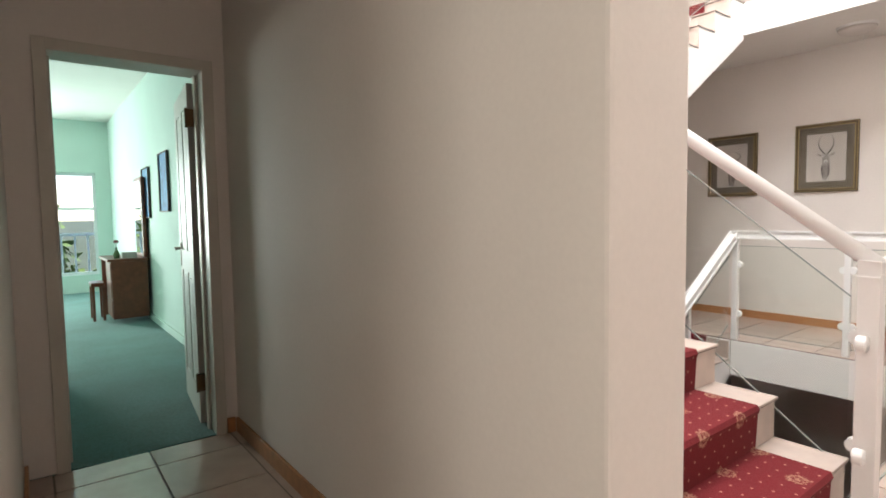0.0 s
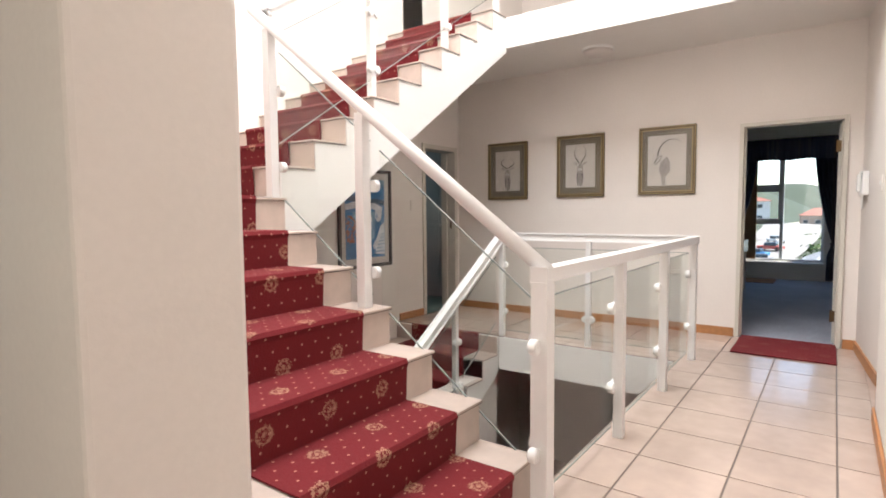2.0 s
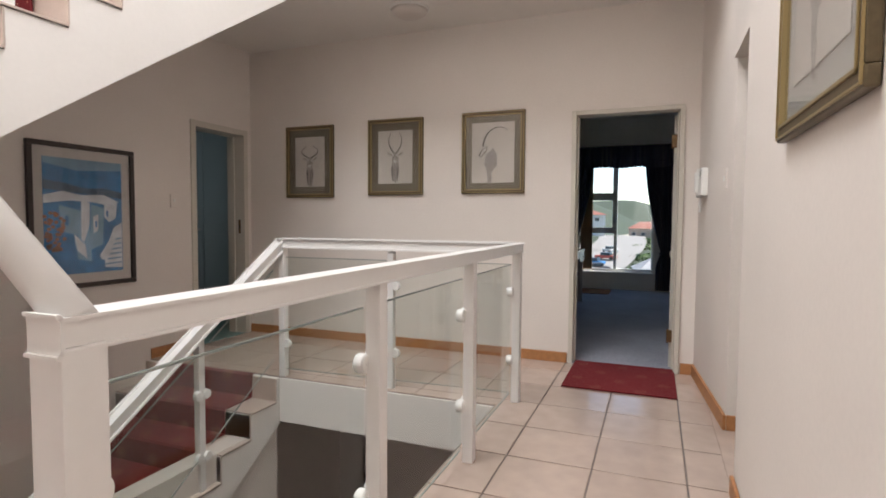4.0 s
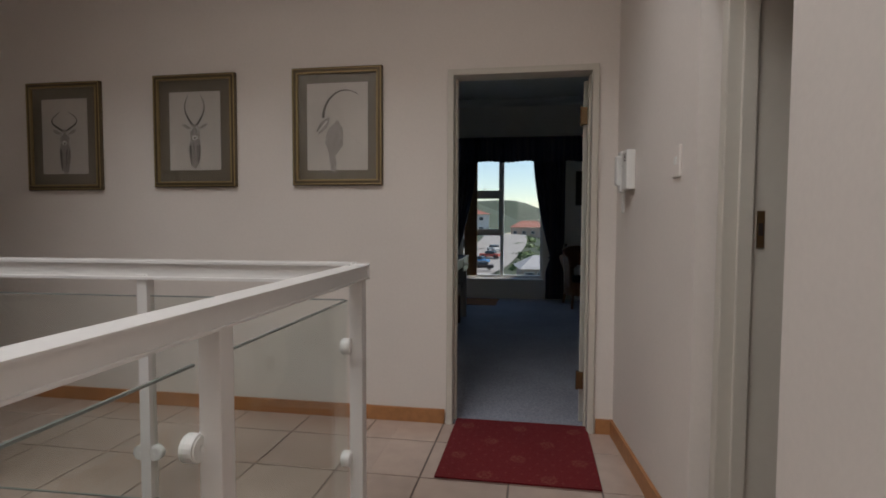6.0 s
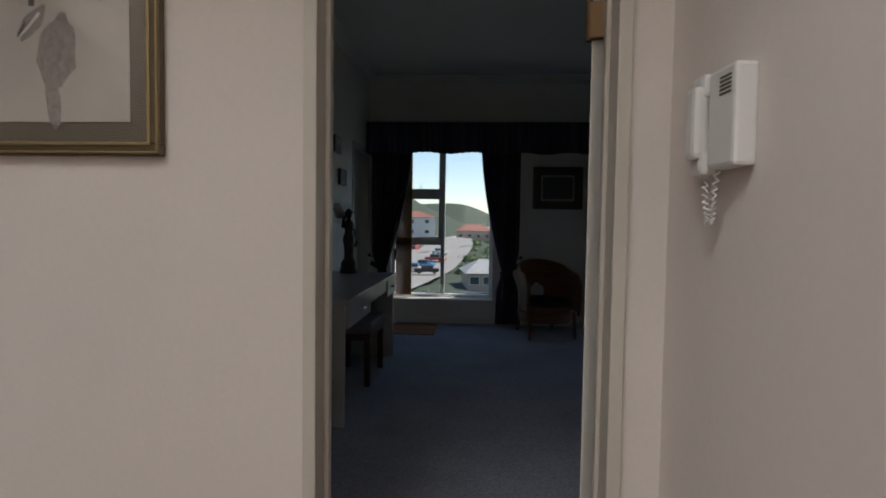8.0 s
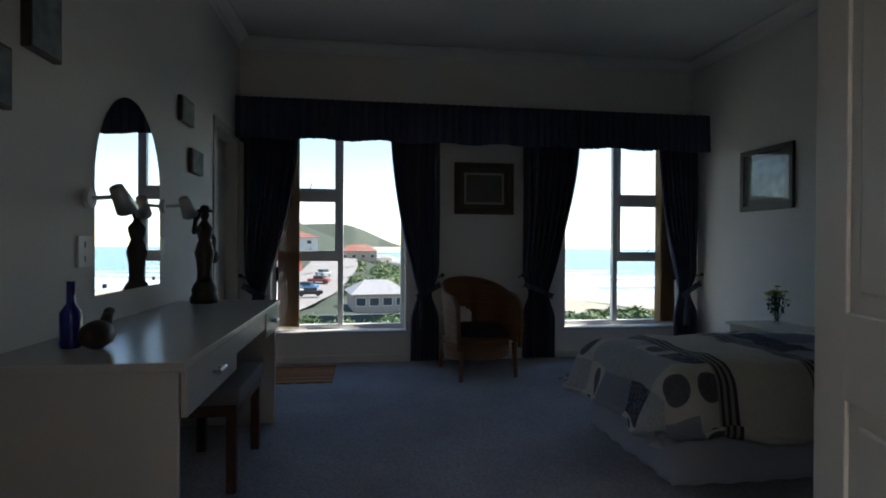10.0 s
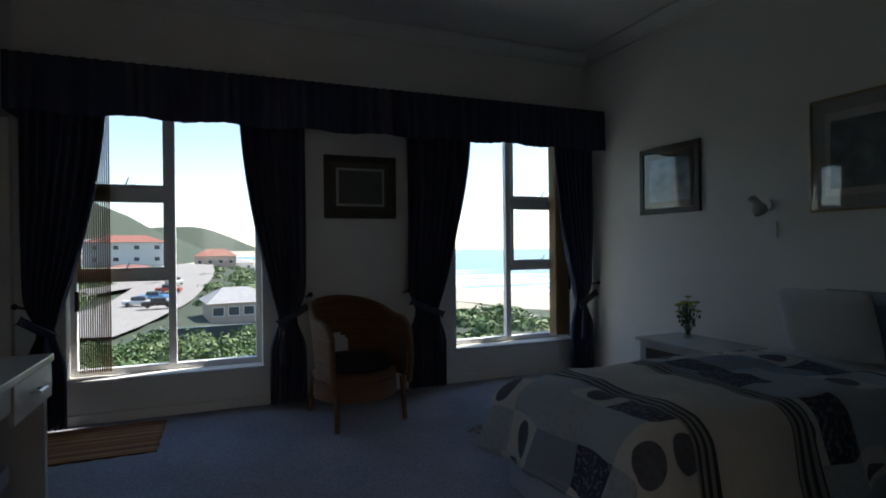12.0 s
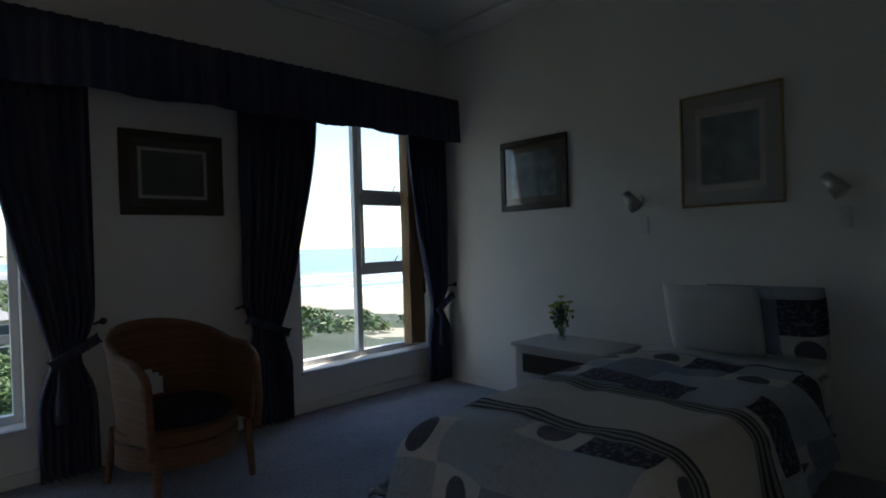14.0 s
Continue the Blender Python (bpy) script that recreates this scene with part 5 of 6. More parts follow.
spot_lamp("wall_spot_lamp", "steel swivel spot lamp beside the mirror", pose(9.08, BN - 0.003, 1.325))
spot_lamp("wall_spot_lamp", "steel swivel spot lamp beside the mirror", pose(9.94, BN - 0.003, 1.35))
for x in (9.985, 8.93):
    spot_lamp("reading_lamp", "pale swivel reading lamp above the bed", pose(x, BS + 0.003, 1.45, 0, 0, 180))
    sk = thing("switch_box", "small pull-switch plate under a reading lamp", "switch")
    box("plate", -0.025, 0.025, 0, 0.012, -0.055, 0.055, PLASTIC, sk, 0.003)
    box("toggle", -0.008, 0.008, 0.011, 0.018, -0.012, 0.012, PLASTIC, sk, 0.002)
    sk.location = (x - 0.04, BS + 0.001, 1.29)
for x in (9.05, 9.95):
    so_ = thing("wall_socket", "white double switched socket", "socket", "wall sockets")
    box("plate", -0.055, 0.055, -0.01, 0, -0.065, 0.065, PLASTIC, so_, 0.003)
    for dz in (-0.03, 0.03):
        box("switch_key", -0.01, 0.01, -0.015, -0.009, dz - 0.012, dz + 0.012, PLASTIC, so_, 0.002)
    so_.location = (x, BN - 0.001, 1.10)


def statue(at, scale):
    """A dark carved female figure with a hat and a jar on her hip, plain and stylised; one mesh."""
    bm = bmesh.new()
    bm_lathe(bm, (0, 0, 0), [(0.085, 0.0), (0.09, 0.03), (0.075, 0.06), (0.08, 0.09), (0.06, 0.13), (0.045, 0.15)], 20)
    bm_lathe(bm, (0, 0, 0.13), [(0.05, 0.0), (0.045, 0.06), (0.05, 0.14), (0.062, 0.20), (0.048, 0.25), (0.036, 0.28), (0.050, 0.33), (0.052, 0.36), (0.022, 0.40), (0.018, 0.42)], 18)
    bm_ball(bm, (0.0, 0, 0.575), 0.030, 0.030, 0.038)
    bm_lathe(bm, (0.0, 0, 0.595), [(0.055, 0.0), (0.052, 0.012), (0.03, 0.018), (0.026, 0.035), (0.01, 0.045)], 16)
    for pts in (((0.045, 0, 0.49), (0.10, 0.0, 0.42), (0.065, -0.02, 0.33)), ((-0.045, 0, 0.49), (-0.105, 0, 0.46), (-0.09, 0, 0.54), (-0.045, 0, 0.585))):
        for p, q in zip(pts, pts[1:]):
            bm_rod(bm, p, q, 0.016, 0.013, 10)
            bm_ball(bm, q, 0.016, 0.016, 0.016, 1)
    bm_ball(bm, (0.075, -0.02, 0.30), 0.035, 0.03, 0.045)
    ob = part("statue", bm, STATUE, smooth=True)
    tagged(ob, "dark carved wooden figure with hat and jar", "statue")
    ob.matrix_world = pose(*at, 0, 0, -20) @ Matrix.Scale(scale, 4)
    return ob


statue((10.06, 1.20, DZ), 0.92)
bt = thing("bottle", "slim cobalt blue glass bottle", "bottle", at=(8.62, 1.235, DZ))
part("glass_body", bm_lathe(bmesh.new(), (0, 0, 0), [(0.032, 0), (0.034, 0.01), (0.034, 0.12), (0.014, 0.15), (0.012, 0.22), (0.015, 0.225)], 20), BLUEGLASS, bt, smooth=True)
jug = thing("duck_ornament", "dark bird-shaped ornament on the dressing table", "ornament", at=(8.57, 1.13, DZ))
bm = bmesh.new()
bm_ball(bm, (0, 0, 0.05), 0.075, 0.05, 0.05), bm_rod(bm, (0.05, 0, 0.07), (0.085, 0, 0.115), 0.022, 0.015), bm_ball(bm, (0.09, 0, 0.118), 0.024, 0.017, 0.015)
part("carved_body", bm, STATUE, jug, smooth=True)

# rag mat below the first window
mat = thing("rag_mat", "orange-brown striped woven mat under the window", "mat")
bm = bmesh.new()
nx, ny = 24, 30
gr = [[bm.verts.new((11.13 + 0.63 * i / nx + 0.004 * math.sin(j * 1.3), 0.50 + 0.86 * j / ny + 0.004 * math.sin(i), 0.012 + 0.003 * math.sin(i * 1.9))) for j in range(ny + 1)] for i in range(nx + 1)]
for i in range(nx):
    for j in range(ny):
        bm.faces.new((gr[i][j], gr[i + 1][j], gr[i + 1][j + 1], gr[i][j + 1]))
ob = part("weave", bm, MAT_OR, mat, smooth=True)
ob.modifiers.new("pile", "SOLIDIFY").thickness = 0.008

# cupboard doorway at the end of the north wall
door_frame("trim_lobby_door", "cream painted frame of the doorway by the window", "x", 1.385, 11.06, 11.78, 2.07, 0.2, 0.06)
lf = thing("lobby_door", "closed cream flush door by the window", "door")
box("leaf", 11.073, 11.767, 1.50, 1.54, 0.012, 2.057, DOORW, lf, 0.004)
part("door_handle", bm_rod(bmesh.new(), (11.15, 1.50, 1.0), (11.15, 1.45, 1.0), 0.016), STEEL, lf)


# ---- wicker chair ----
def wicker_chair(m):
    root = thing("wicker_chair", "brown wicker tub chair with a dark cushion", "chair")
    # local: front faces +x, width along y
    def shell(u):
        a = math.pi * (u - 0.5) * 1.12
        return -0.27 * math.cos(a) + (0.10 if abs(u - 0.5) > 0.42 else 0), 0.262 * math.sin(a)
    bm = bmesh.new()
    nu, nv = 60, 22
    rows = []
    for j in range(nv + 1):
        t = j / nv
        row = []
        for i in range(nu + 1):
            u = i / nu
            x, y = shell(u)
            c = math.cos(math.pi * (u - 0.5))
            top = 0.60 + 0.22 * max(0.0, c) ** 0.55
            front = 0.10 * (1 - c) ** 2
            z = 0.30 + (top - 0.30) * t
            wob = 0.004 * math.sin(i * 3.1) * math.cos(j * 3.14)
            k = 1 + 0.14 * t + wob
            row.append(bm.verts.new((x * k + front - 0.03 * t * c, y * k, z)))
        rows.append(row)
    for j in range(nv):
        for i in range(nu):
            u, t = (i + 0.5) / nu, (j + 0.5) / nv
            if abs(u - 0.5) < 0.085 and 0.22 < t < 0.50 - 14 * (u - 0.5) ** 2:
                continue
            bm.faces.new((rows[j][i], rows[j][i + 1], rows[j + 1][i + 1], rows[j + 1][i]))
    rim = [v.co.copy() for v in rows[-1]]
    ob = part("backrest", bm, WICKER, root, "woven wicker back and arms", True)
    ob.modifiers.new("weave", "SOLIDIFY").thickness = 0.018
    cord("rim", [tuple(p) for p in rim], 0.022, WICKER, root)
    for idx in (0, -1):
        p = rim[idx]
        cord("arm_post", [(p.x, p.y, p.z), (p.x + 0.012, p.y, 0.42), (p.x - 0.005, p.y * 0.97, 0.26)], 0.02, WICKER, root)
    bm = bmesh.new()
    bm_lathe(bm, (0.0, 0, 0.28), [(0.27, 0.0), (0.29, 0.02), (0.29, 0.06), (0.26, 0.075)], 32)
    part("seat", bm, WICKER, root)
    part("cushion", bm_lathe(bmesh.new(), (0.01, 0, 0.352), [(0.235, 0.0), (0.255, 0.02), (0.255, 0.045), (0.22, 0.07), (0.08, 0.078)], 32), material("navy seat cushion", (0.02, 0.02, 0.035), 0.9, grain=0.1, scale=90), root, "navy seat cushion", True)
    bm = bm_lathe(bmesh.new(), (0.0, 0, 0.17), [(0.285, 0.0), (0.292, 0.005), (0.292, 0.105), (0.28, 0.11)], 32)
    part("apron", bm, WICKER, root)
    for x, y in ((0.24, 0.245), (0.24, -0.245), (-0.26, 0.20), (-0.26, -0.20)):
        sx = 1.06 if x > 0 else 1.28
        part("leg", bm_rod(bmesh.new(), (x, y, 0.30), (x * sx, y * 1.05, 0.0), 0.022, 0.017, 12), WICKER, root)
    root.matrix_world = m
    return root


wicker_chair(pose(11.32, -0.74, 0.005, 0, 0, 180 + 13))

# ---- bed ----
bed = thing("bed", "single bed with a pale valance base", "bed")
EX0, EX1, EY0, EY1 = 8.95, 9.88, BS + 0.03, -1.18
box("base", EX0, EX1, EY0, EY1, 0.03, 0.29, VALANCE, bed, 0.01)
for x in (EX0 + 0.08, EX1 - 0.08):
    for y in (EY0 + 0.1, EY1 - 0.1):
        part("caster", bm_rod(bmesh.new(), (x, y, 0.004), (x, y, 0.035), 0.022), BLACKFRAME, bed)
box("mattress", EX0, EX1, EY0, EY1, 0.292, 0.50, LINEN, bed, 0.04)
# gathered valance skirt
bm = bmesh.new()
path = [(EX1, EY0), (EX1, EY1), (EX0, EY1), (EX0, EY0)]
ring = []
for (xa, ya), (xb, yb) in zip(path, path[1:]):
    L = math.hypot(xb - xa, yb - ya)
    k = int(L / 0.02)
    nxn, nyn = (yb - ya) / L, -(xb - xa) / L
    for i in range(k):
        t = i / k
        w = 0.010 + 0.008 * math.sin(i * 0.75) + 0.004 * math.sin(i * 0.23)
        ring.append((xa + (xb - xa) * t - nxn * w, ya + (yb - ya) * t - nyn * w))
up = [bm.verts.new((x, y, 0.30)) for x, y in ring]
dn = [bm.verts.new((x, y, 0.012)) for x, y in ring]
for i in range(len(ring) - 1):
    bm.faces.new((up[i], dn[i], dn[i + 1], up[i + 1]))
part("valance", bm, VALANCE, bed, "pale gathered valance", True)

duvet = thing("duvet", "patchwork duvet in grey, navy and cream lying over the bed", "duvet")
bm = bmesh.new()
uvl = bm.loops.layers.uv.new("UVMap")
nu, nv = 84, 110
HX, HY0, HY1 = 0.90, -0.50, 1.62   # half-width of cloth and its run from the foot drop to the pillows
grid = []
for j in range(nv + 1):
    v = HY0 + (HY1 - HY0) * j / nv     # v: metres from bed foot edge towards the head, negative hangs down
    row = []
    for i in range(nu + 1):
        u = -HX + 2 * HX * i / nu
        half = (EX1 - EX0) / 2 + 0.02
        puff = 0.575 + 0.03 * noise.noise(Vector((u * 3, v * 3, 0.3))) + 0.012 * noise.noise(Vector((u * 9, v * 9, 2.0)))
        r = 0.10
        def fold(s, edge):
            """Distance past an edge becomes a rounded drop: returns horizontal and vertical parts."""
            over = s - (edge - r)
            if over <= 0:
                return s, 0.0
            ang = over / r
            if ang < math.pi / 2:
                return edge - r + r * math.sin(ang), r * (1 - math.cos(ang))
            return edge + 0.02 * (ang - math.pi / 2) * 0.3, r + (over - r * math.pi / 2) * 0.97
        hx, dx = fold(abs(u), half)
        hv, dv = fold(max(-v, -9), 0.04) if v < 0.06 else (-v, 0.0)
        drop = min(max(dx, dv) + 0.25 * min(dx, dv), 0.30 + 0.03 * math.sin(u * 9 + v * 4))
        flare = 0.035 * math.sin((u if dv > dx else v) * 14 + 1.3) * min(1, drop / 0.25)
        x = (EX0 + EX1) / 2 + math.copysign(hx + 0.22 * min(dx, drop) + (flare if dx > dv else 0), u)
        y = EY1 + hv + 0.26 * min(dv, drop) + (flare if dv >= dx and drop > 0.02 else 0)
        row.append((x, y, puff - drop, i, j))
    grid.append(row)
vs = [[bm.verts.new(p[:3]) for p in row] for row in grid]
for j in range(nv):
    for i in range(nu):
        f = bm.faces.new((vs[j][i], vs[j + 1][i], vs[j + 1][i + 1], vs[j][i + 1]))
        for loop, (a, b) in zip(f.loops, ((i, j), (i, j + 1), (i + 1, j + 1), (i + 1, j))):
            loop[uvl].uv = (2 * HX * a / nu, (HY1 - HY0) * b / nv)
bmesh.ops.recalc_face_normals(bm, faces=bm.faces)
ob = part("cover", bm, DUVET, duvet, smooth=True)
ob.modifiers.new("cloth", "SOLIDIFY").thickness = 0.012
box("sheet", EX0 + 0.02, EX1 - 0.02, EY0 + 0.02, -2.65, 0.505, 0.555, LINEN, duvet, 0.02)


def pillow(label, mat, m, w=0.60, h=0.42, d=0.075):
    root = thing("pillow", label, "pillow", "pillows on the bed")
    bm = bmesh.new()
    n = 22
    for side in (-1, 1):
        g = []
        for j in range(n + 1):
            r_ = []
            for i in range(n + 1):
                a, b = 2 * i / n - 1, 2 * j / n - 1
                k = max(0.0, (1 - a ** 4) * (1 - b ** 4)) ** 0.5
                pin = 1 - 0.05 * (a * a * b * b)
                r_.append(bm.verts.new((a * w / 2 * pin * (1 - 0.03 * (1 - b * b)), side * d * k, b * h / 2 * pin * (1 - 0.05 * (1 - a * a)))))
            g.append(r_)
        for j in range(n):
            for i in range(n):
                bm.faces.new((g[j][i], g[j][i + 1], g[j + 1][i + 1], g[j + 1][i]))
    bmesh.ops.remove_doubles(bm, verts=bm.verts, dist=0.0005)
    bmesh.ops.recalc_face_normals(bm, faces=bm.faces)
    uvl = bm.loops.layers.uv.new("UVMap")
    for f in bm.faces:
        for l in f.loops:
            l[uvl].uv = (l.vert.co.x + 0.8, l.vert.co.z + 0.24)
    part("case", bm, mat, root, smooth=True)
    root.matrix_world = m
    return root


pillow("patchwork pillow propped against the wall", DUVET, pose(9.22, -3.02, 0.765, -14, 0, 0), 0.58, 0.40, 0.07)
pillow("plain white pillow leaning on a patchwork one", LINEN, pose(9.44, -2.90, 0.765, -20, 0, 3), 0.50, 0.42, 0.07)

ns_ = thing("bedside_table", "white bedside table with a dark-edged drawer", "bedside table")
box("top", 9.98, 10.70, BS + 0.018, -2.70, 0.50, 0.525, DESKW, ns_, 0.005)
box("carcass", 10.0, 10.68, BS + 0.02, -2.73, 0.06, 0.499, DESKW, ns_, 0.004)
box("plinth", 10.02, 10.66, BS + 0.03, -2.75, 0.004, 0.06, DESKW, ns_)
# dark sheet behind the drawer front, standing for the shade in its groove
box("dark_groove_sheet", 10.06, 10.62, -2.734, -2.728, 0.33, 0.455, BLACKFRAME, ns_)
dr = box("drawer", 10.068, 10.612, -2.742, -2.730, 0.338, 0.447, DESKW, ns_, 0.003)
part("knob", bm_rod(bmesh.new(), (10.345, -2.742, 0.39), (10.345, -2.77, 0.39), 0.014, 0.018), STEEL, dr)

vase = thing("flower_vase", "small glass vase of yellow-green flowers", "vase", at=(10.47, -2.98, 0.525))
VG = glass_material("vase glass", (0.85, 0.9, 0.88), 1.0)
part("vase_glass", bm_lathe(bmesh.new(), (0, 0, 0), [(0.028, 0), (0.03, 0.01), (0.018, 0.05), (0.017, 0.11), (0.026, 0.135)], 16), VG, vase, smooth=True)
GREENSTEM = material("flower stems and leaves", (0.05, 0.10, 0.03), 0.7, grain=0.2)
YEL = material("yellow-green petals", (0.42, 0.46, 0.06), 0.7, grain=0.2, scale=60)
rnd = random.Random(5)
stems = bmesh.new()
heads = []
for i in range(15):
    a, r, h = rnd.uniform(0, 6.28), rnd.uniform(0.01, 0.075), rnd.uniform(0.22, 0.31)
    tip = (r * math.cos(a), r * math.sin(a), h - r * 0.5)
    bm_rod(stems, (0.006 * math.cos(a), 0.006 * math.sin(a), 0.02), tip, 0.002, None, 6)
    heads.append(tip)
    for q in range(3):
        t = 0.5 + 0.15 * q
        c = Vector(tip) * t
        bm_ball(stems, (c.x + rnd.uniform(-0.02, 0.02), c.y + rnd.uniform(-0.02, 0.02), c.z), 0.012, 0.005, 0.016, 1)
part("stems", stems, GREENSTEM, vase)
for tip in heads:
    bm = bmesh.new()
    for q in range(8):
        a = q * math.pi / 4
        bm_ball(bm, (tip[0] + 0.014 * math.cos(a), tip[1] + 0.014 * math.sin(a), tip[2]), 0.011, 0.011, 0.007, 1)
    bm_ball(bm, (tip[0], tip[1], tip[2] + 0.004), 0.009, 0.009, 0.008, 1)
    part("flower_head", bm, YEL, vase)

# ---- green room ----
gd = thing("green_room_dresser", "red-brown dressing table against the green wall", "dressing table")
box("top", 0.76, 1.19, 7.35, 8.3, 0.74, 0.77, MAHOG, gd, 0.006)
box("pedestal", 0.80, 1.18, 7.38, 7.85, 0.06, 0.738, MAHOG, gd, 0.005)
for z in (0.08, 0.30, 0.52):
    box("drawer", 0.79, 0.802, 7.40, 7.83, z, z + 0.2, MAHOG, gd, 0.003)
box("leg", 0.78, 0.83, 8.22, 8.27, 0.003, 0.738, MAHOG, gd, 0.004)
gm = thing("tall_mirror", "tall narrow mirror in a dark wooden frame", "mirror")
box("mirror_frame", 1.15, 1.195, 7.42, 7.95, 0.775, 1.75, MAHOG, gm, 0.012)
box("mirror_glass", 1.145, 1.152, 7.47, 7.90, 0.82, 1.70, MIRROR, gm)
gv = thing("bud_vase", "green bud vase with red flowers", "vase", at=(0.88, 7.55, 0.77))
part("vase_body", bm_lathe(bmesh.new(), (0, 0, 0), [(0.03, 0), (0.035, 0.05), (0.012, 0.10), (0.014, 0.13)], 14), GREENSTEM, gv, smooth=True)
part("flower_head", bm_ball(bmesh.new(), (0, 0, 0.2), 0.03, 0.03, 0.02), REDCARPET, gv)
part("stem", bm_rod(bmesh.new(), (0, 0, 0.1), (0, 0, 0.2), 0.004), GREENSTEM, gv)
box_g = thing("trinket_box", "small grey box on the dresser", "box")
box("carton", 0.93, 1.08, 7.45, 7.58, 0.771, 0.84, MOUNT_PALE, box_g, 0.004)
gs = thing("dresser_stool", "low dark stool beside the dresser", "stool")
box("seat", 0.62, 0.76, 7.75, 8.1, 0.42, 0.47, MAHOG, gs, 0.01)
for x in (0.64, 0.745):
    for y in (7.78, 8.07):
        box("leg", x - 0.015, x + 0.015, y - 0.015, y + 0.015, 0.003, 0.42, MAHOG, gs)
for y, z, h in ((6.3, 1.62, 0.62), (7.4, 1.55, 0.6), (5.1, 1.75, 0.75)):
    picture("dark_canvas", "dark blue unframed canvas on the green wall", 0.45, h, pose(1.218, y, z, 0, 0, -90), BLACKFRAME, SEA_BLUE, SEA_BLUE if y > 5.5 else PAPER, 0.01, 0.005, None, None, 0.03, False)
gw = tagged(new("window_green"), "white-framed window of the green room", "window", "", "structure")
for q in ((0.25, 0.29, 0.3, 2.03), (0.96, 1.0, 0.3, 2.03), (0.29, 0.96, 0.3, 0.35), (0.29, 0.96, 1.98, 2.03), (0.29, 0.96, 1.40, 1.45), (0.42, 0.46, 0.35, 1.98)):
    box("window_frame", q[0], q[1], 11.06, 11.12, q[2], q[3], ALU, gw, 0.004)
pn = box("pane", 0.29, 0.96, 11.085, 11.09, 0.35, 1.98, PANE, gw)
pn.visible_shadow = False
rl = tagged(new("balcony_rail"), "white balcony railing outside the green room", "railing")
for i in range(9):
    box("baluster", -0.3 + 0.2 * i, -0.27 + 0.2 * i, 11.9, 11.93, -0.1, 0.95, ALU, rl)
box("top_rail", -0.5, 1.6, 11.88, 11.95, 0.95, 1.0, ALU, rl)

# ---- floor tiles ----
PITCH, GAP = 0.415, 0.008
X0, Y0 = 4.655 - 16 * PITCH, 0.075 - 2 * PITCH
floor_ob = bpy.data.objects["floor"]
regions = ((-1.6, 6.598, -0.519, 0.744), (5.361, 6.598, 0.744, 3.748), (-0.018, 0.968, 0.744, 3.198), (1.06, 2.71, 0.744, 0.80))
shared_tiles = {}
for rx0, rx1, ry0, ry1 in regions:
    for i in range(0, 24):
        for j in range(0, 12):
            a, b = max(X0 + i * PITCH + GAP / 2, rx0), min(X0 + (i + 1) * PITCH - GAP / 2, rx1)
            c, d = max(Y0 + j * PITCH + GAP / 2, ry0), min(Y0 + (j + 1) * PITCH - GAP / 2, ry1)
            if b - a < 0.012 or d - c < 0.012:
                continue
            key = (round(b - a, 3), round(d - c, 3))
            if key not in shared_tiles:
                w, h = (b - a) / 2, (d - c) / 2
                shared_tiles[key] = finish("tile", bm_box(bmesh.new(), -w, w, -h, h, -0.006, 0.0, 0.0025), TILE)
            t = new("tile", shared_tiles[key])
            t.location = ((a + b) / 2, (c + d) / 2, 0.0005 * random.random())
            t.parent = floor_ob


# ---- the country outside ----
SEA_Z = -25.0
SN = Vector((math.cos(radians(-68)), math.sin(radians(-68)), 0))


def smooth01(a, b, v):
    t = min(1.0, max(0.0, (v - a) / (b - a)))
    return t * t * (3 - 2 * t)


def ground_z(x, y):
    s = x * SN.x + y * SN.y
    r = math.hypot(x - 10, y)
    az = math.degrees(math.atan2(y, x))
    base = -5.0 - 2.8 * smooth01(14, 60, r) + 5.0 * smooth01(70, 170, r) * smooth01(-12, -3, az)
    z = base + (-20.5 - base) * smooth01(40, 190, s) + (-27.5 + 20.5) * smooth01(185, 300, s)
    dune = (1 - smooth01(150, 200, s)) * smooth01(30, 90, s)
    z += dune * 1.8 * noise.noise(Vector((x / 22, y / 22, 0.0))) + 0.5 * noise.noise(Vector((x / 7, y / 7, 3.0))) * (1 - smooth01(180, 220, s))
    inland = smooth01(-20, -260, s - 0.20 * x + 40) if s < 400 else 0
    az = math.degrees(math.atan2(y, x))
    hill = smooth01(260, 620, r) * (1 - smooth01(1100, 1800, r)) * smooth01(-5.5, 13, az) * (1 - smooth01(30, 60, az)) * 62
    hill2 = smooth01(1800, 2600, r) * smooth01(-6.5, 3, az) * (1 - smooth01(30, 60, az)) * 120
    z += hill * (1 + 0.25 * noise.noise(Vector((x / 120, y / 120, 1.0)))) + hill2 * (1 + 0.2 * noise.noise(Vector((x / 400, y / 400, 5.0))))
    return z


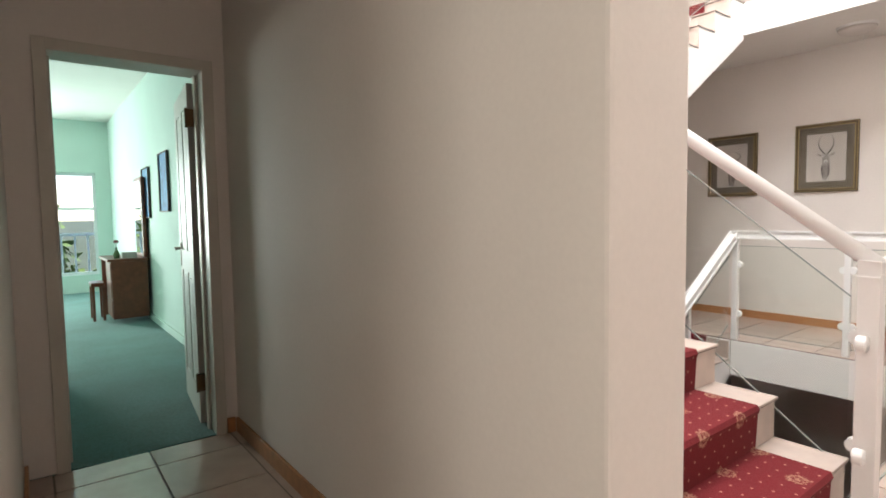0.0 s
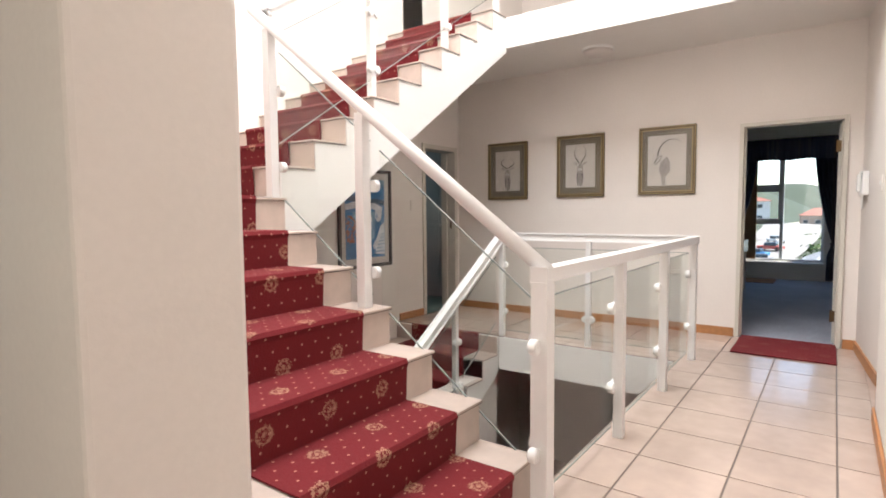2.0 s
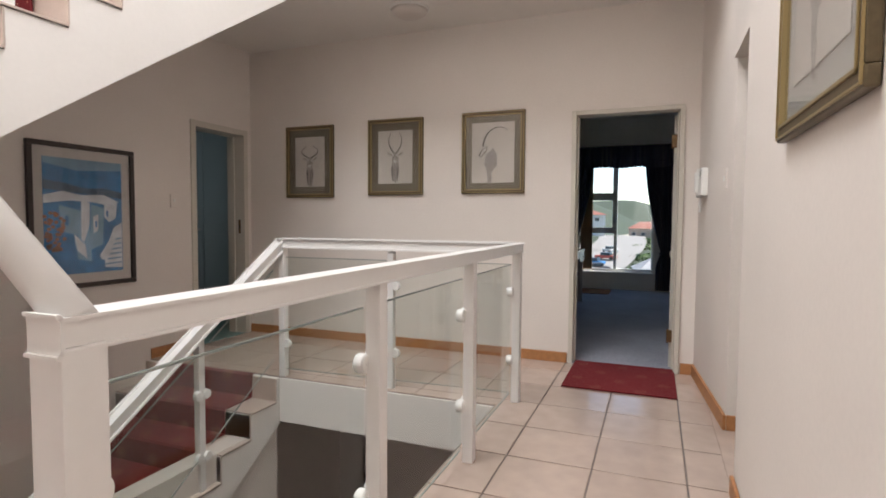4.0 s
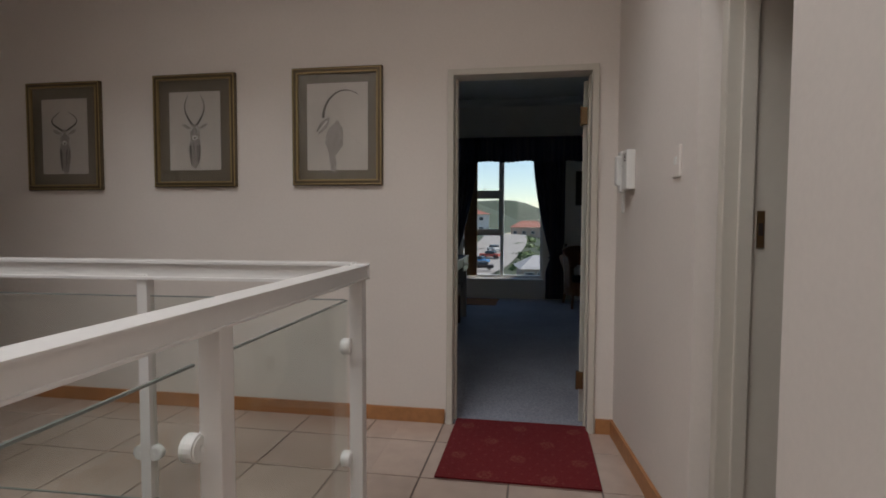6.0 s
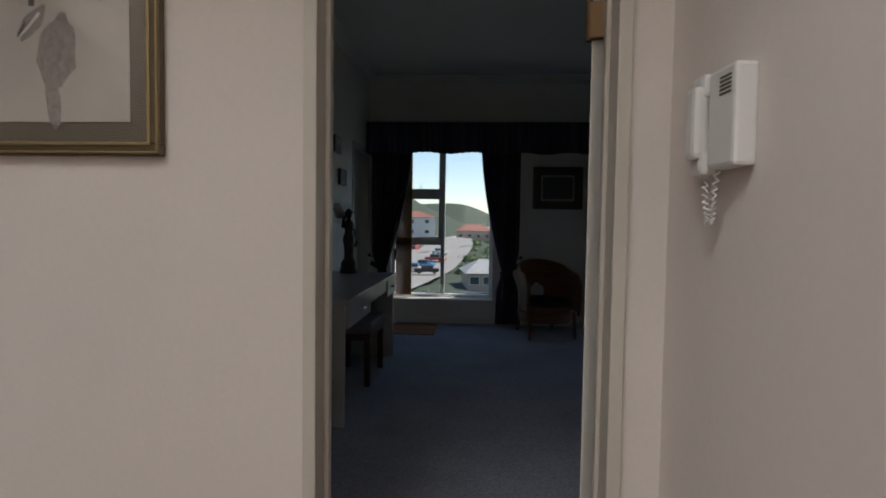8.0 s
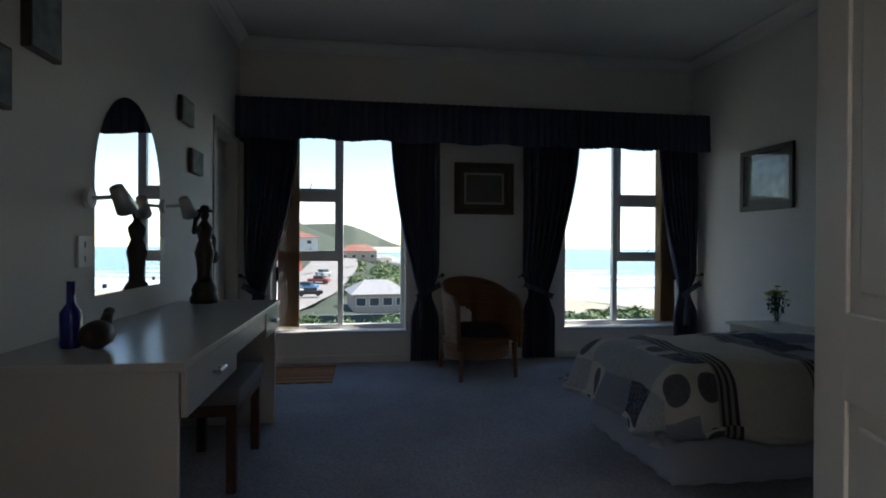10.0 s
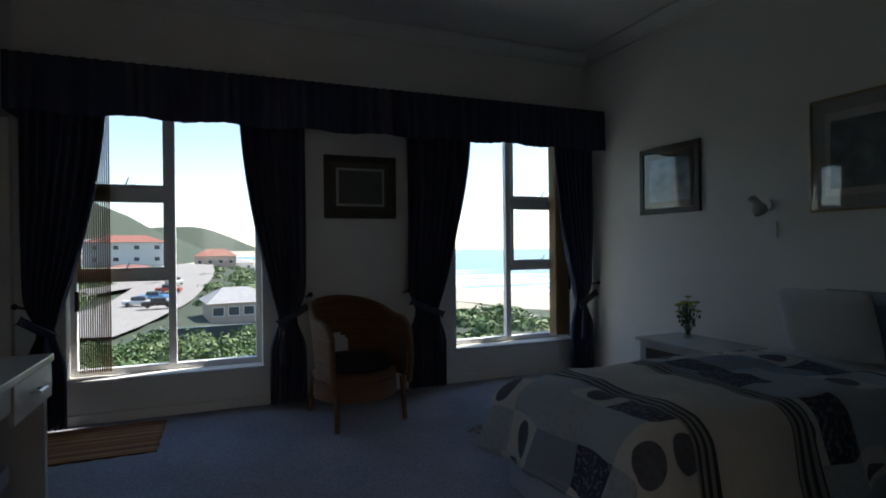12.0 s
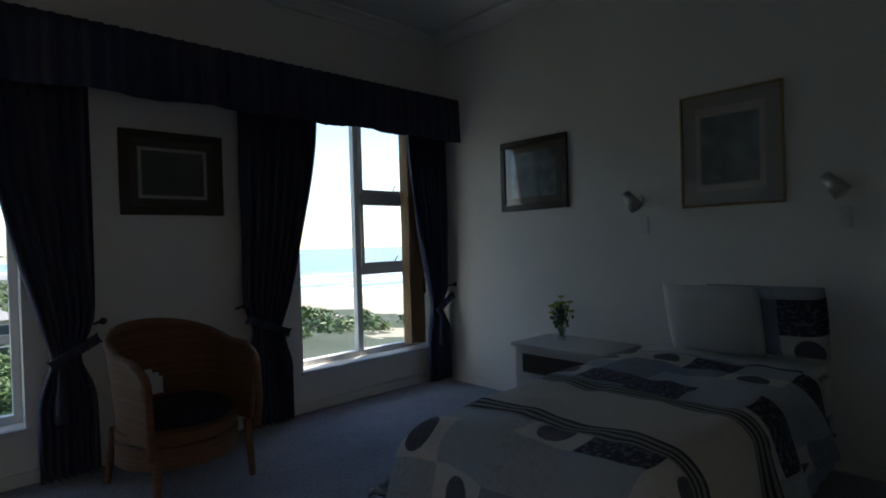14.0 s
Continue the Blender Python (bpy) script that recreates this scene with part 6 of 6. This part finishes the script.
def ground_material():
    """Coastal scrub, sand near the shore, and darker bush on the hills, told apart by height and distance from the sea."""
    m = material("coastal scrub and sand", (0.1, 0.12, 0.05), 0.95, grain=0.001, bump=0.3, scale=1.5)
    nt = m.node_tree
    b = nt.nodes["Principled BSDF"]
    geo = nt.nodes.new("ShaderNodeNewGeometry")
    dot = nt.nodes.new("ShaderNodeVectorMath")
    dot.operation = "DOT_PRODUCT"
    dot.inputs[1].default_value = SN
    nt.links.new(geo.outputs["Position"], dot.inputs[0])
    fine, wide = nt.nodes.new("ShaderNodeTexNoise"), nt.nodes.new("ShaderNodeTexNoise")
    fine.inputs["Scale"].default_value, fine.inputs["Detail"].default_value = 0.5, 6
    wide.inputs["Scale"].default_value, wide.inputs["Detail"].default_value = 0.045, 5
    nt.links.new(geo.outputs["Position"], fine.inputs["Vector"]), nt.links.new(geo.outputs["Position"], wide.inputs["Vector"])
    green = node_mix(nt, (0.030, 0.042, 0.026), (0.070, 0.084, 0.052), fine.outputs[0])
    sand = node_mix(nt, (0.38, 0.33, 0.25), (0.46, 0.41, 0.32), fine.outputs[0])
    edge = node_math(nt, "ADD", dot.outputs["Value"], node_math(nt, "MULTIPLY", node_math(nt, "SUBTRACT", wide.outputs[0], 0.5), 70))
    spz = nt.nodes.new("ShaderNodeSeparateXYZ")
    nt.links.new(geo.outputs["Position"], spz.inputs[0])
    low = node_math(nt, "LESS_THAN", spz.outputs[2], -7.2)
    shore = node_math(nt, "MULTIPLY", node_math(nt, "GREATER_THAN", edge, 80), low)
    pale = node_math(nt, "MULTIPLY", node_math(nt, "GREATER_THAN", wide.outputs[0], 0.54), node_math(nt, "GREATER_THAN", dot.outputs["Value"], 40))
    col = node_mix(nt, green, sand, node_math(nt, "MAXIMUM", shore, node_math(nt, "MULTIPLY", node_math(nt, "MULTIPLY", pale, low), 0.8)))
    nt.links.new(col, b.inputs["Base Color"])
    return m


verts, faces = [], []
NR, NA = 175, 360
for i in range(NR + 1):
    r = 1.0 * 4500 ** (i / NR)
    for j in range(NA + 1):
        a = radians(-180 + 360 * j / NA)
        x, y = 8 + r * math.cos(a), r * math.sin(a)
        verts.append((x, y, ground_z(x, y)))
for i in range(NR):
    for j in range(NA):
        k = i * (NA + 1) + j
        faces.append((k, k + NA + 1, k + NA + 2, k + 1))
me = bpy.data.meshes.new("ground")
me.from_pydata(verts, [], faces)
me.materials.append(ground_material())
for p in me.polygons:
    p.use_smooth = True
tagged(new("ground", me), "coastal scrub falling to dunes and beach", "ground", "", "structure")


def sea_material():
    m = material("blue sea with surf", (0.06, 0.16, 0.24), 0.3, grain=0.001)
    nt = m.node_tree
    b = nt.nodes["Principled BSDF"]
    geo = nt.nodes.new("ShaderNodeNewGeometry")
    dot = nt.nodes.new("ShaderNodeVectorMath")
    dot.operation = "DOT_PRODUCT"
    dot.inputs[1].default_value = SN
    nt.links.new(geo.outputs["Position"], dot.inputs[0])
    mp = nt.nodes.new("ShaderNodeMapping")
    mp.inputs["Rotation"].default_value = (0, 0, radians(68))
    mp.inputs["Scale"].default_value = (0.030, 0.006, 1)
    nt.links.new(geo.outputs["Position"], mp.inputs[0])
    ns = nt.nodes.new("ShaderNodeTexNoise")
    ns.inputs["Scale"].default_value, ns.inputs["Detail"].default_value = 1.0, 6
    nt.links.new(mp.outputs[0], ns.inputs["Vector"])
    near = nt.nodes.new("ShaderNodeMapRange")
    near.inputs["From Min"].default_value, near.inputs["From Max"].default_value = 250, 620
    near.inputs["To Min"].default_value, near.inputs["To Max"].default_value = 0.36, 0.72
    nt.links.new(dot.outputs["Value"], near.inputs["Value"])
    foam = node_math(nt, "GREATER_THAN", ns.outputs[0], near.outputs[0])
    col = node_mix(nt, (0.07, 0.20, 0.30), (0.62, 0.68, 0.72), node_math(nt, "MULTIPLY", foam, 0.8))
    nt.links.new(col, b.inputs["Base Color"])
    nt.links.new(node_mix(nt, (0.25, 0.25, 0.25), (0.8, 0.8, 0.8), foam), b.inputs["Roughness"])
    return m


bm = bmesh.new()
bm_poly(bm, [(150, -4900, SEA_Z), (4900, -4900, SEA_Z), (4900, 600, SEA_Z), (150, 600, SEA_Z)], (0, 0, -2))
tagged(part("water", bm, sea_material()), "blue sea with lines of white surf", "sea", "", "structure")

ROADM = material("pale concrete road", (0.27, 0.25, 0.23), 0.9, grain=0.1, scale=2, stain=0.1)


def strip(name, pts, width, mat, label, lift=0.25):
    bm = bmesh.new()
    prev = None
    for i, (x, y) in enumerate(pts):
        a, b = pts[max(i - 1, 0)], pts[min(i + 1, len(pts) - 1)]
        d = Vector((b[0] - a[0], b[1] - a[1], 0)).normalized()
        n = Vector((-d.y, d.x, 0)) * width / 2
        z = ground_z(x, y) + lift
        cur = (bm.verts.new((x + n.x, y + n.y, z)), bm.verts.new((x - n.x, y - n.y, z)))
        if prev:
            bm.faces.new((prev[0], prev[1], cur[1], cur[0]))
        prev = cur
    ob = part(name, bm, mat)
    return tagged(ob, label, "road", "", "structure")


strip("road", [(70 + 7 * i, 16 - 7 * math.sin(i * 0.16) - 0.12 * i) for i in range(24)], 12, ROADM, "pale concrete road through the village", 0.5)
strip("road_side", [(92 + 3 * i, 34 - 1.6 * i) for i in range(13)], 9, ROADM, "pale concrete side road and parking", 0.55)

ROOF_GREY = material("grey roof sheeting", (0.30, 0.29, 0.29), 0.7, grain=0.12, scale=3, stain=0.1)
ROOF_RED = material("red-brown roof tile", (0.26, 0.10, 0.07), 0.8, grain=0.15, scale=3)
PLASTER_W = material("white house plaster", (0.62, 0.60, 0.57), 0.85, grain=0.05, scale=2)
PLASTER_B = material("buff house plaster", (0.40, 0.31, 0.25), 0.85, grain=0.08, scale=2)
PLASTER_R = material("red house plaster", (0.36, 0.08, 0.06), 0.85, grain=0.08, scale=2)
DARKPANE = material("dark house window", (0.05, 0.06, 0.07), 0.15)


def house(x, y, turn, w, d, h, roof_h, wall, roof, label, storeys=1, lift=0.0):
    root = thing("house", label, "house", "village houses")
    box("wall", -w / 2, w / 2, -d / 2, d / 2, -2.5, h, wall, root)
    bm = bmesh.new()
    o = 0.5
    base = [bm.verts.new(p) for p in ((-w / 2 - o, -d / 2 - o, h), (w / 2 + o, -d / 2 - o, h), (w / 2 + o, d / 2 + o, h), (-w / 2 - o, d / 2 + o, h))]
    k = max(0.0, d / 2 - w * 0.3) if d > w else 0
    r0, r1 = bm.verts.new((0, -d * 0.22, h + roof_h)), bm.verts.new((0, d * 0.22, h + roof_h))
    bm.faces.new((base[0], base[1], r0)), bm.faces.new((base[2], base[3], r1))
    bm.faces.new((base[1], base[2], r1, r0)), bm.faces.new((base[3], base[0], r0, r1)), bm.faces.new(base[::-1])
    part("roof", bm, roof, root)
    for s in range(storeys):
        z = h / storeys * (s + 0.55)
        for i in range(4):
            yy = -d / 2 + d * (i + 0.5) / 4
            wn = box("window", -w / 2 - 0.06, -w / 2 + 0.02, yy - 0.7, yy + 0.7, z - 0.6, z + 0.6, PLASTER_W, root)
            box("pane", -w / 2 - 0.08, -w / 2 - 0.055, yy - 0.6, yy + 0.6, z - 0.5, z + 0.5, DARKPANE, wn)
    root.matrix_world = pose(x, y, ground_z(x, y) + lift, 0, 0, turn)
    return root


house(84, -1.5, 8, 8, 7.2, 2.3, 1.7, PLASTER_B, ROOF_GREY, "buff house with a grey hipped roof")
house(178, 24, 5, 14, 19, 6.2, 2.0, PLASTER_W, ROOF_RED, "white two-storey house with a dark red roof", 2)
house(196, 2, 0, 10, 12, 4.0, 2.2, PLASTER_B, ROOF_RED, "buff house with a red-brown roof")
house(132, 17.5, -6, 5, 6, 2.6, 0.5, PLASTER_R, ROOF_RED, "small red-walled house beside the road", 1)
house(250, -3.5, 4, 12, 16, 3.4, 1.4, PLASTER_W, ROOF_GREY, "low white house near the dunes")
house(275, -14, -4, 12, 18, 3.4, 1.6, PLASTER_W, ROOF_GREY, "low white house near the dunes")
house(240, 44, 4, 12, 20, 5.0, 1.6, PLASTER_W, ROOF_GREY, "white house on the hillside", 2, 2)
wallb = thing("garden_wall", "long dark-topped garden wall below the house", "garden wall")
box("wall", -0.15, 0.15, -5.5, 5.5, -1.5, 1.3, DARKPANE, wallb)
wallb.matrix_world = pose(66, 1.2, ground_z(66, 1.2), 0, 0, 4)


def car(x, y, turn, mat, lift):
    root = thing("car", "small parked car by the road", "car", "parked cars")
    bm = bm_box(bmesh.new(), -2.0, 2.0, -0.85, 0.85, 0.3, 0.85, 0.12)
    part("body", bm, mat, root)
    part("cabin", bm_box(bmesh.new(), -1.1, 0.9, -0.75, 0.75, 0.83, 1.4, 0.18), DARKPANE, root)
    for sx in (-1.25, 1.25):
        for sy in (-0.8, 0.8):
            part("wheel", bm_rod(bmesh.new(), (sx, sy - 0.09, 0.31), (sx, sy + 0.09, 0.31), 0.31), BLACKFRAME, root)
    root.matrix_world = pose(x, y, ground_z(x, y) + lift, 0, 0, turn)


car(98, 11.5, 80, PLASTER_W, 0.55), car(104, 10.2, 70, SEA_BLUE, 0.55), car(111, 8.6, 75, PLASTER_R, 0.55), car(120, 8.5, 30, PLASTER_W, 0.55), car(93, 8.6, 100, BLACKFRAME, 0.55)

# leafy bushes below the windows, and scrub further off
LEAF = bpy.data.materials.new("bush leaves")
LEAF.use_nodes = True
_nt = LEAF.node_tree
_b = _nt.nodes["Principled BSDF"]
_b.inputs["Roughness"].default_value = 0.55
_g = _nt.nodes.new("ShaderNodeNewGeometry")
_nt.links.new(node_mix(_nt, (0.035, 0.075, 0.018), (0.13, 0.19, 0.05), _g.outputs["Random Per Island"]), _b.inputs["Base Color"])
rng = np.random.default_rng(7)


def bush_field(name, centres, leaves, size, label):
    """Clumps of crossed leaf blades on uneven mounds, with darker gaps between."""
    P, F = [], []
    for cx, cy, cz, rx, rz in centres:
        d = rng.normal(size=(leaves, 3))
        d /= np.linalg.norm(d, axis=1)[:, None]
        d[:, 2] = np.abs(d[:, 2])
        lump = 1 + 0.22 * np.sin(d[:, 0] * 7 + cx) * np.cos(d[:, 1] * 6 + cy)
        rad = (lump * rng.uniform(0.72, 1.04, leaves))[:, None]
        c = np.array([cx, cy, cz]) + d * rad * np.array([rx, rx, rz])
        t1 = rng.normal(size=(leaves, 3))
        t1 -= 0.6 * (t1 * d).sum(1)[:, None] * d
        t1 /= np.linalg.norm(t1, axis=1)[:, None]
        t2 = np.cross(t1, d + 0.4 * rng.normal(size=(leaves, 3)))
        t2 /= np.linalg.norm(t2, axis=1)[:, None]
        sz = size * rng.uniform(0.6, 1.3, leaves)[:, None]
        n0 = sum(len(p) for p in P)
        P.append(np.stack([c - t1 * sz, c - t2 * sz * 0.45, c + t1 * sz, c + t2 * sz * 0.45], 1).reshape(-1, 3))
        F.append(n0 + np.arange(leaves * 4).reshape(-1, 4))
    me = bpy.data.meshes.new(name)
    me.from_pydata(np.concatenate(P).tolist(), [], np.concatenate(F).tolist())
    me.materials.append(LEAF)
    return tagged(new(name, me), label, "bushes", "", "stuff")


near = []
for i in range(95):
    a, r = radians(rng.uniform(-15, 26)), rng.uniform(19, 46)
    x, y = 10 + r * math.cos(a), r * math.sin(a)
    near.append((x, y, ground_z(x, y) - 0.2, rng.uniform(1.2, 2.4), rng.uniform(1.2, 2.3)))
bush_field("bushes", near, 1500, 0.16, "dense green coastal bushes below the windows")
far = []
for i in range(1100):
    a, r = radians(rng.uniform(-50, 22)), 44 * (9.0 ** rng.uniform(0, 1))
    x, y = 10 + r * math.cos(a), r * math.sin(a)
    s = x * SN.x + y * SN.y
    if (math.degrees(a) < -13 and rng.uniform() > 0.15) or s > 66 or (60 < x < 240 and abs(y - 12) < 9 and r < 240) or (abs(y) < 9 and 52 < x < 98):
        continue
    far.append((x, y, ground_z(x, y) - 0.4, rng.uniform(1.6, 3.6), rng.uniform(1.0, 2.2)))
bush_field("scrub", far, 320, 0.38, "scattered green scrub over the dunes and village")
garden = []
for i in range(16):
    x, y = rng.uniform(-5, 6), rng.uniform(15.5, 21)
    garden.append((x, y, ground_z(x, y) - 0.3, rng.uniform(1.2, 2.0), rng.uniform(5.0, 7.6)))
bush_field("garden_bushes", garden, 2200, 0.17, "tall dense garden bushes beyond the balcony railing")
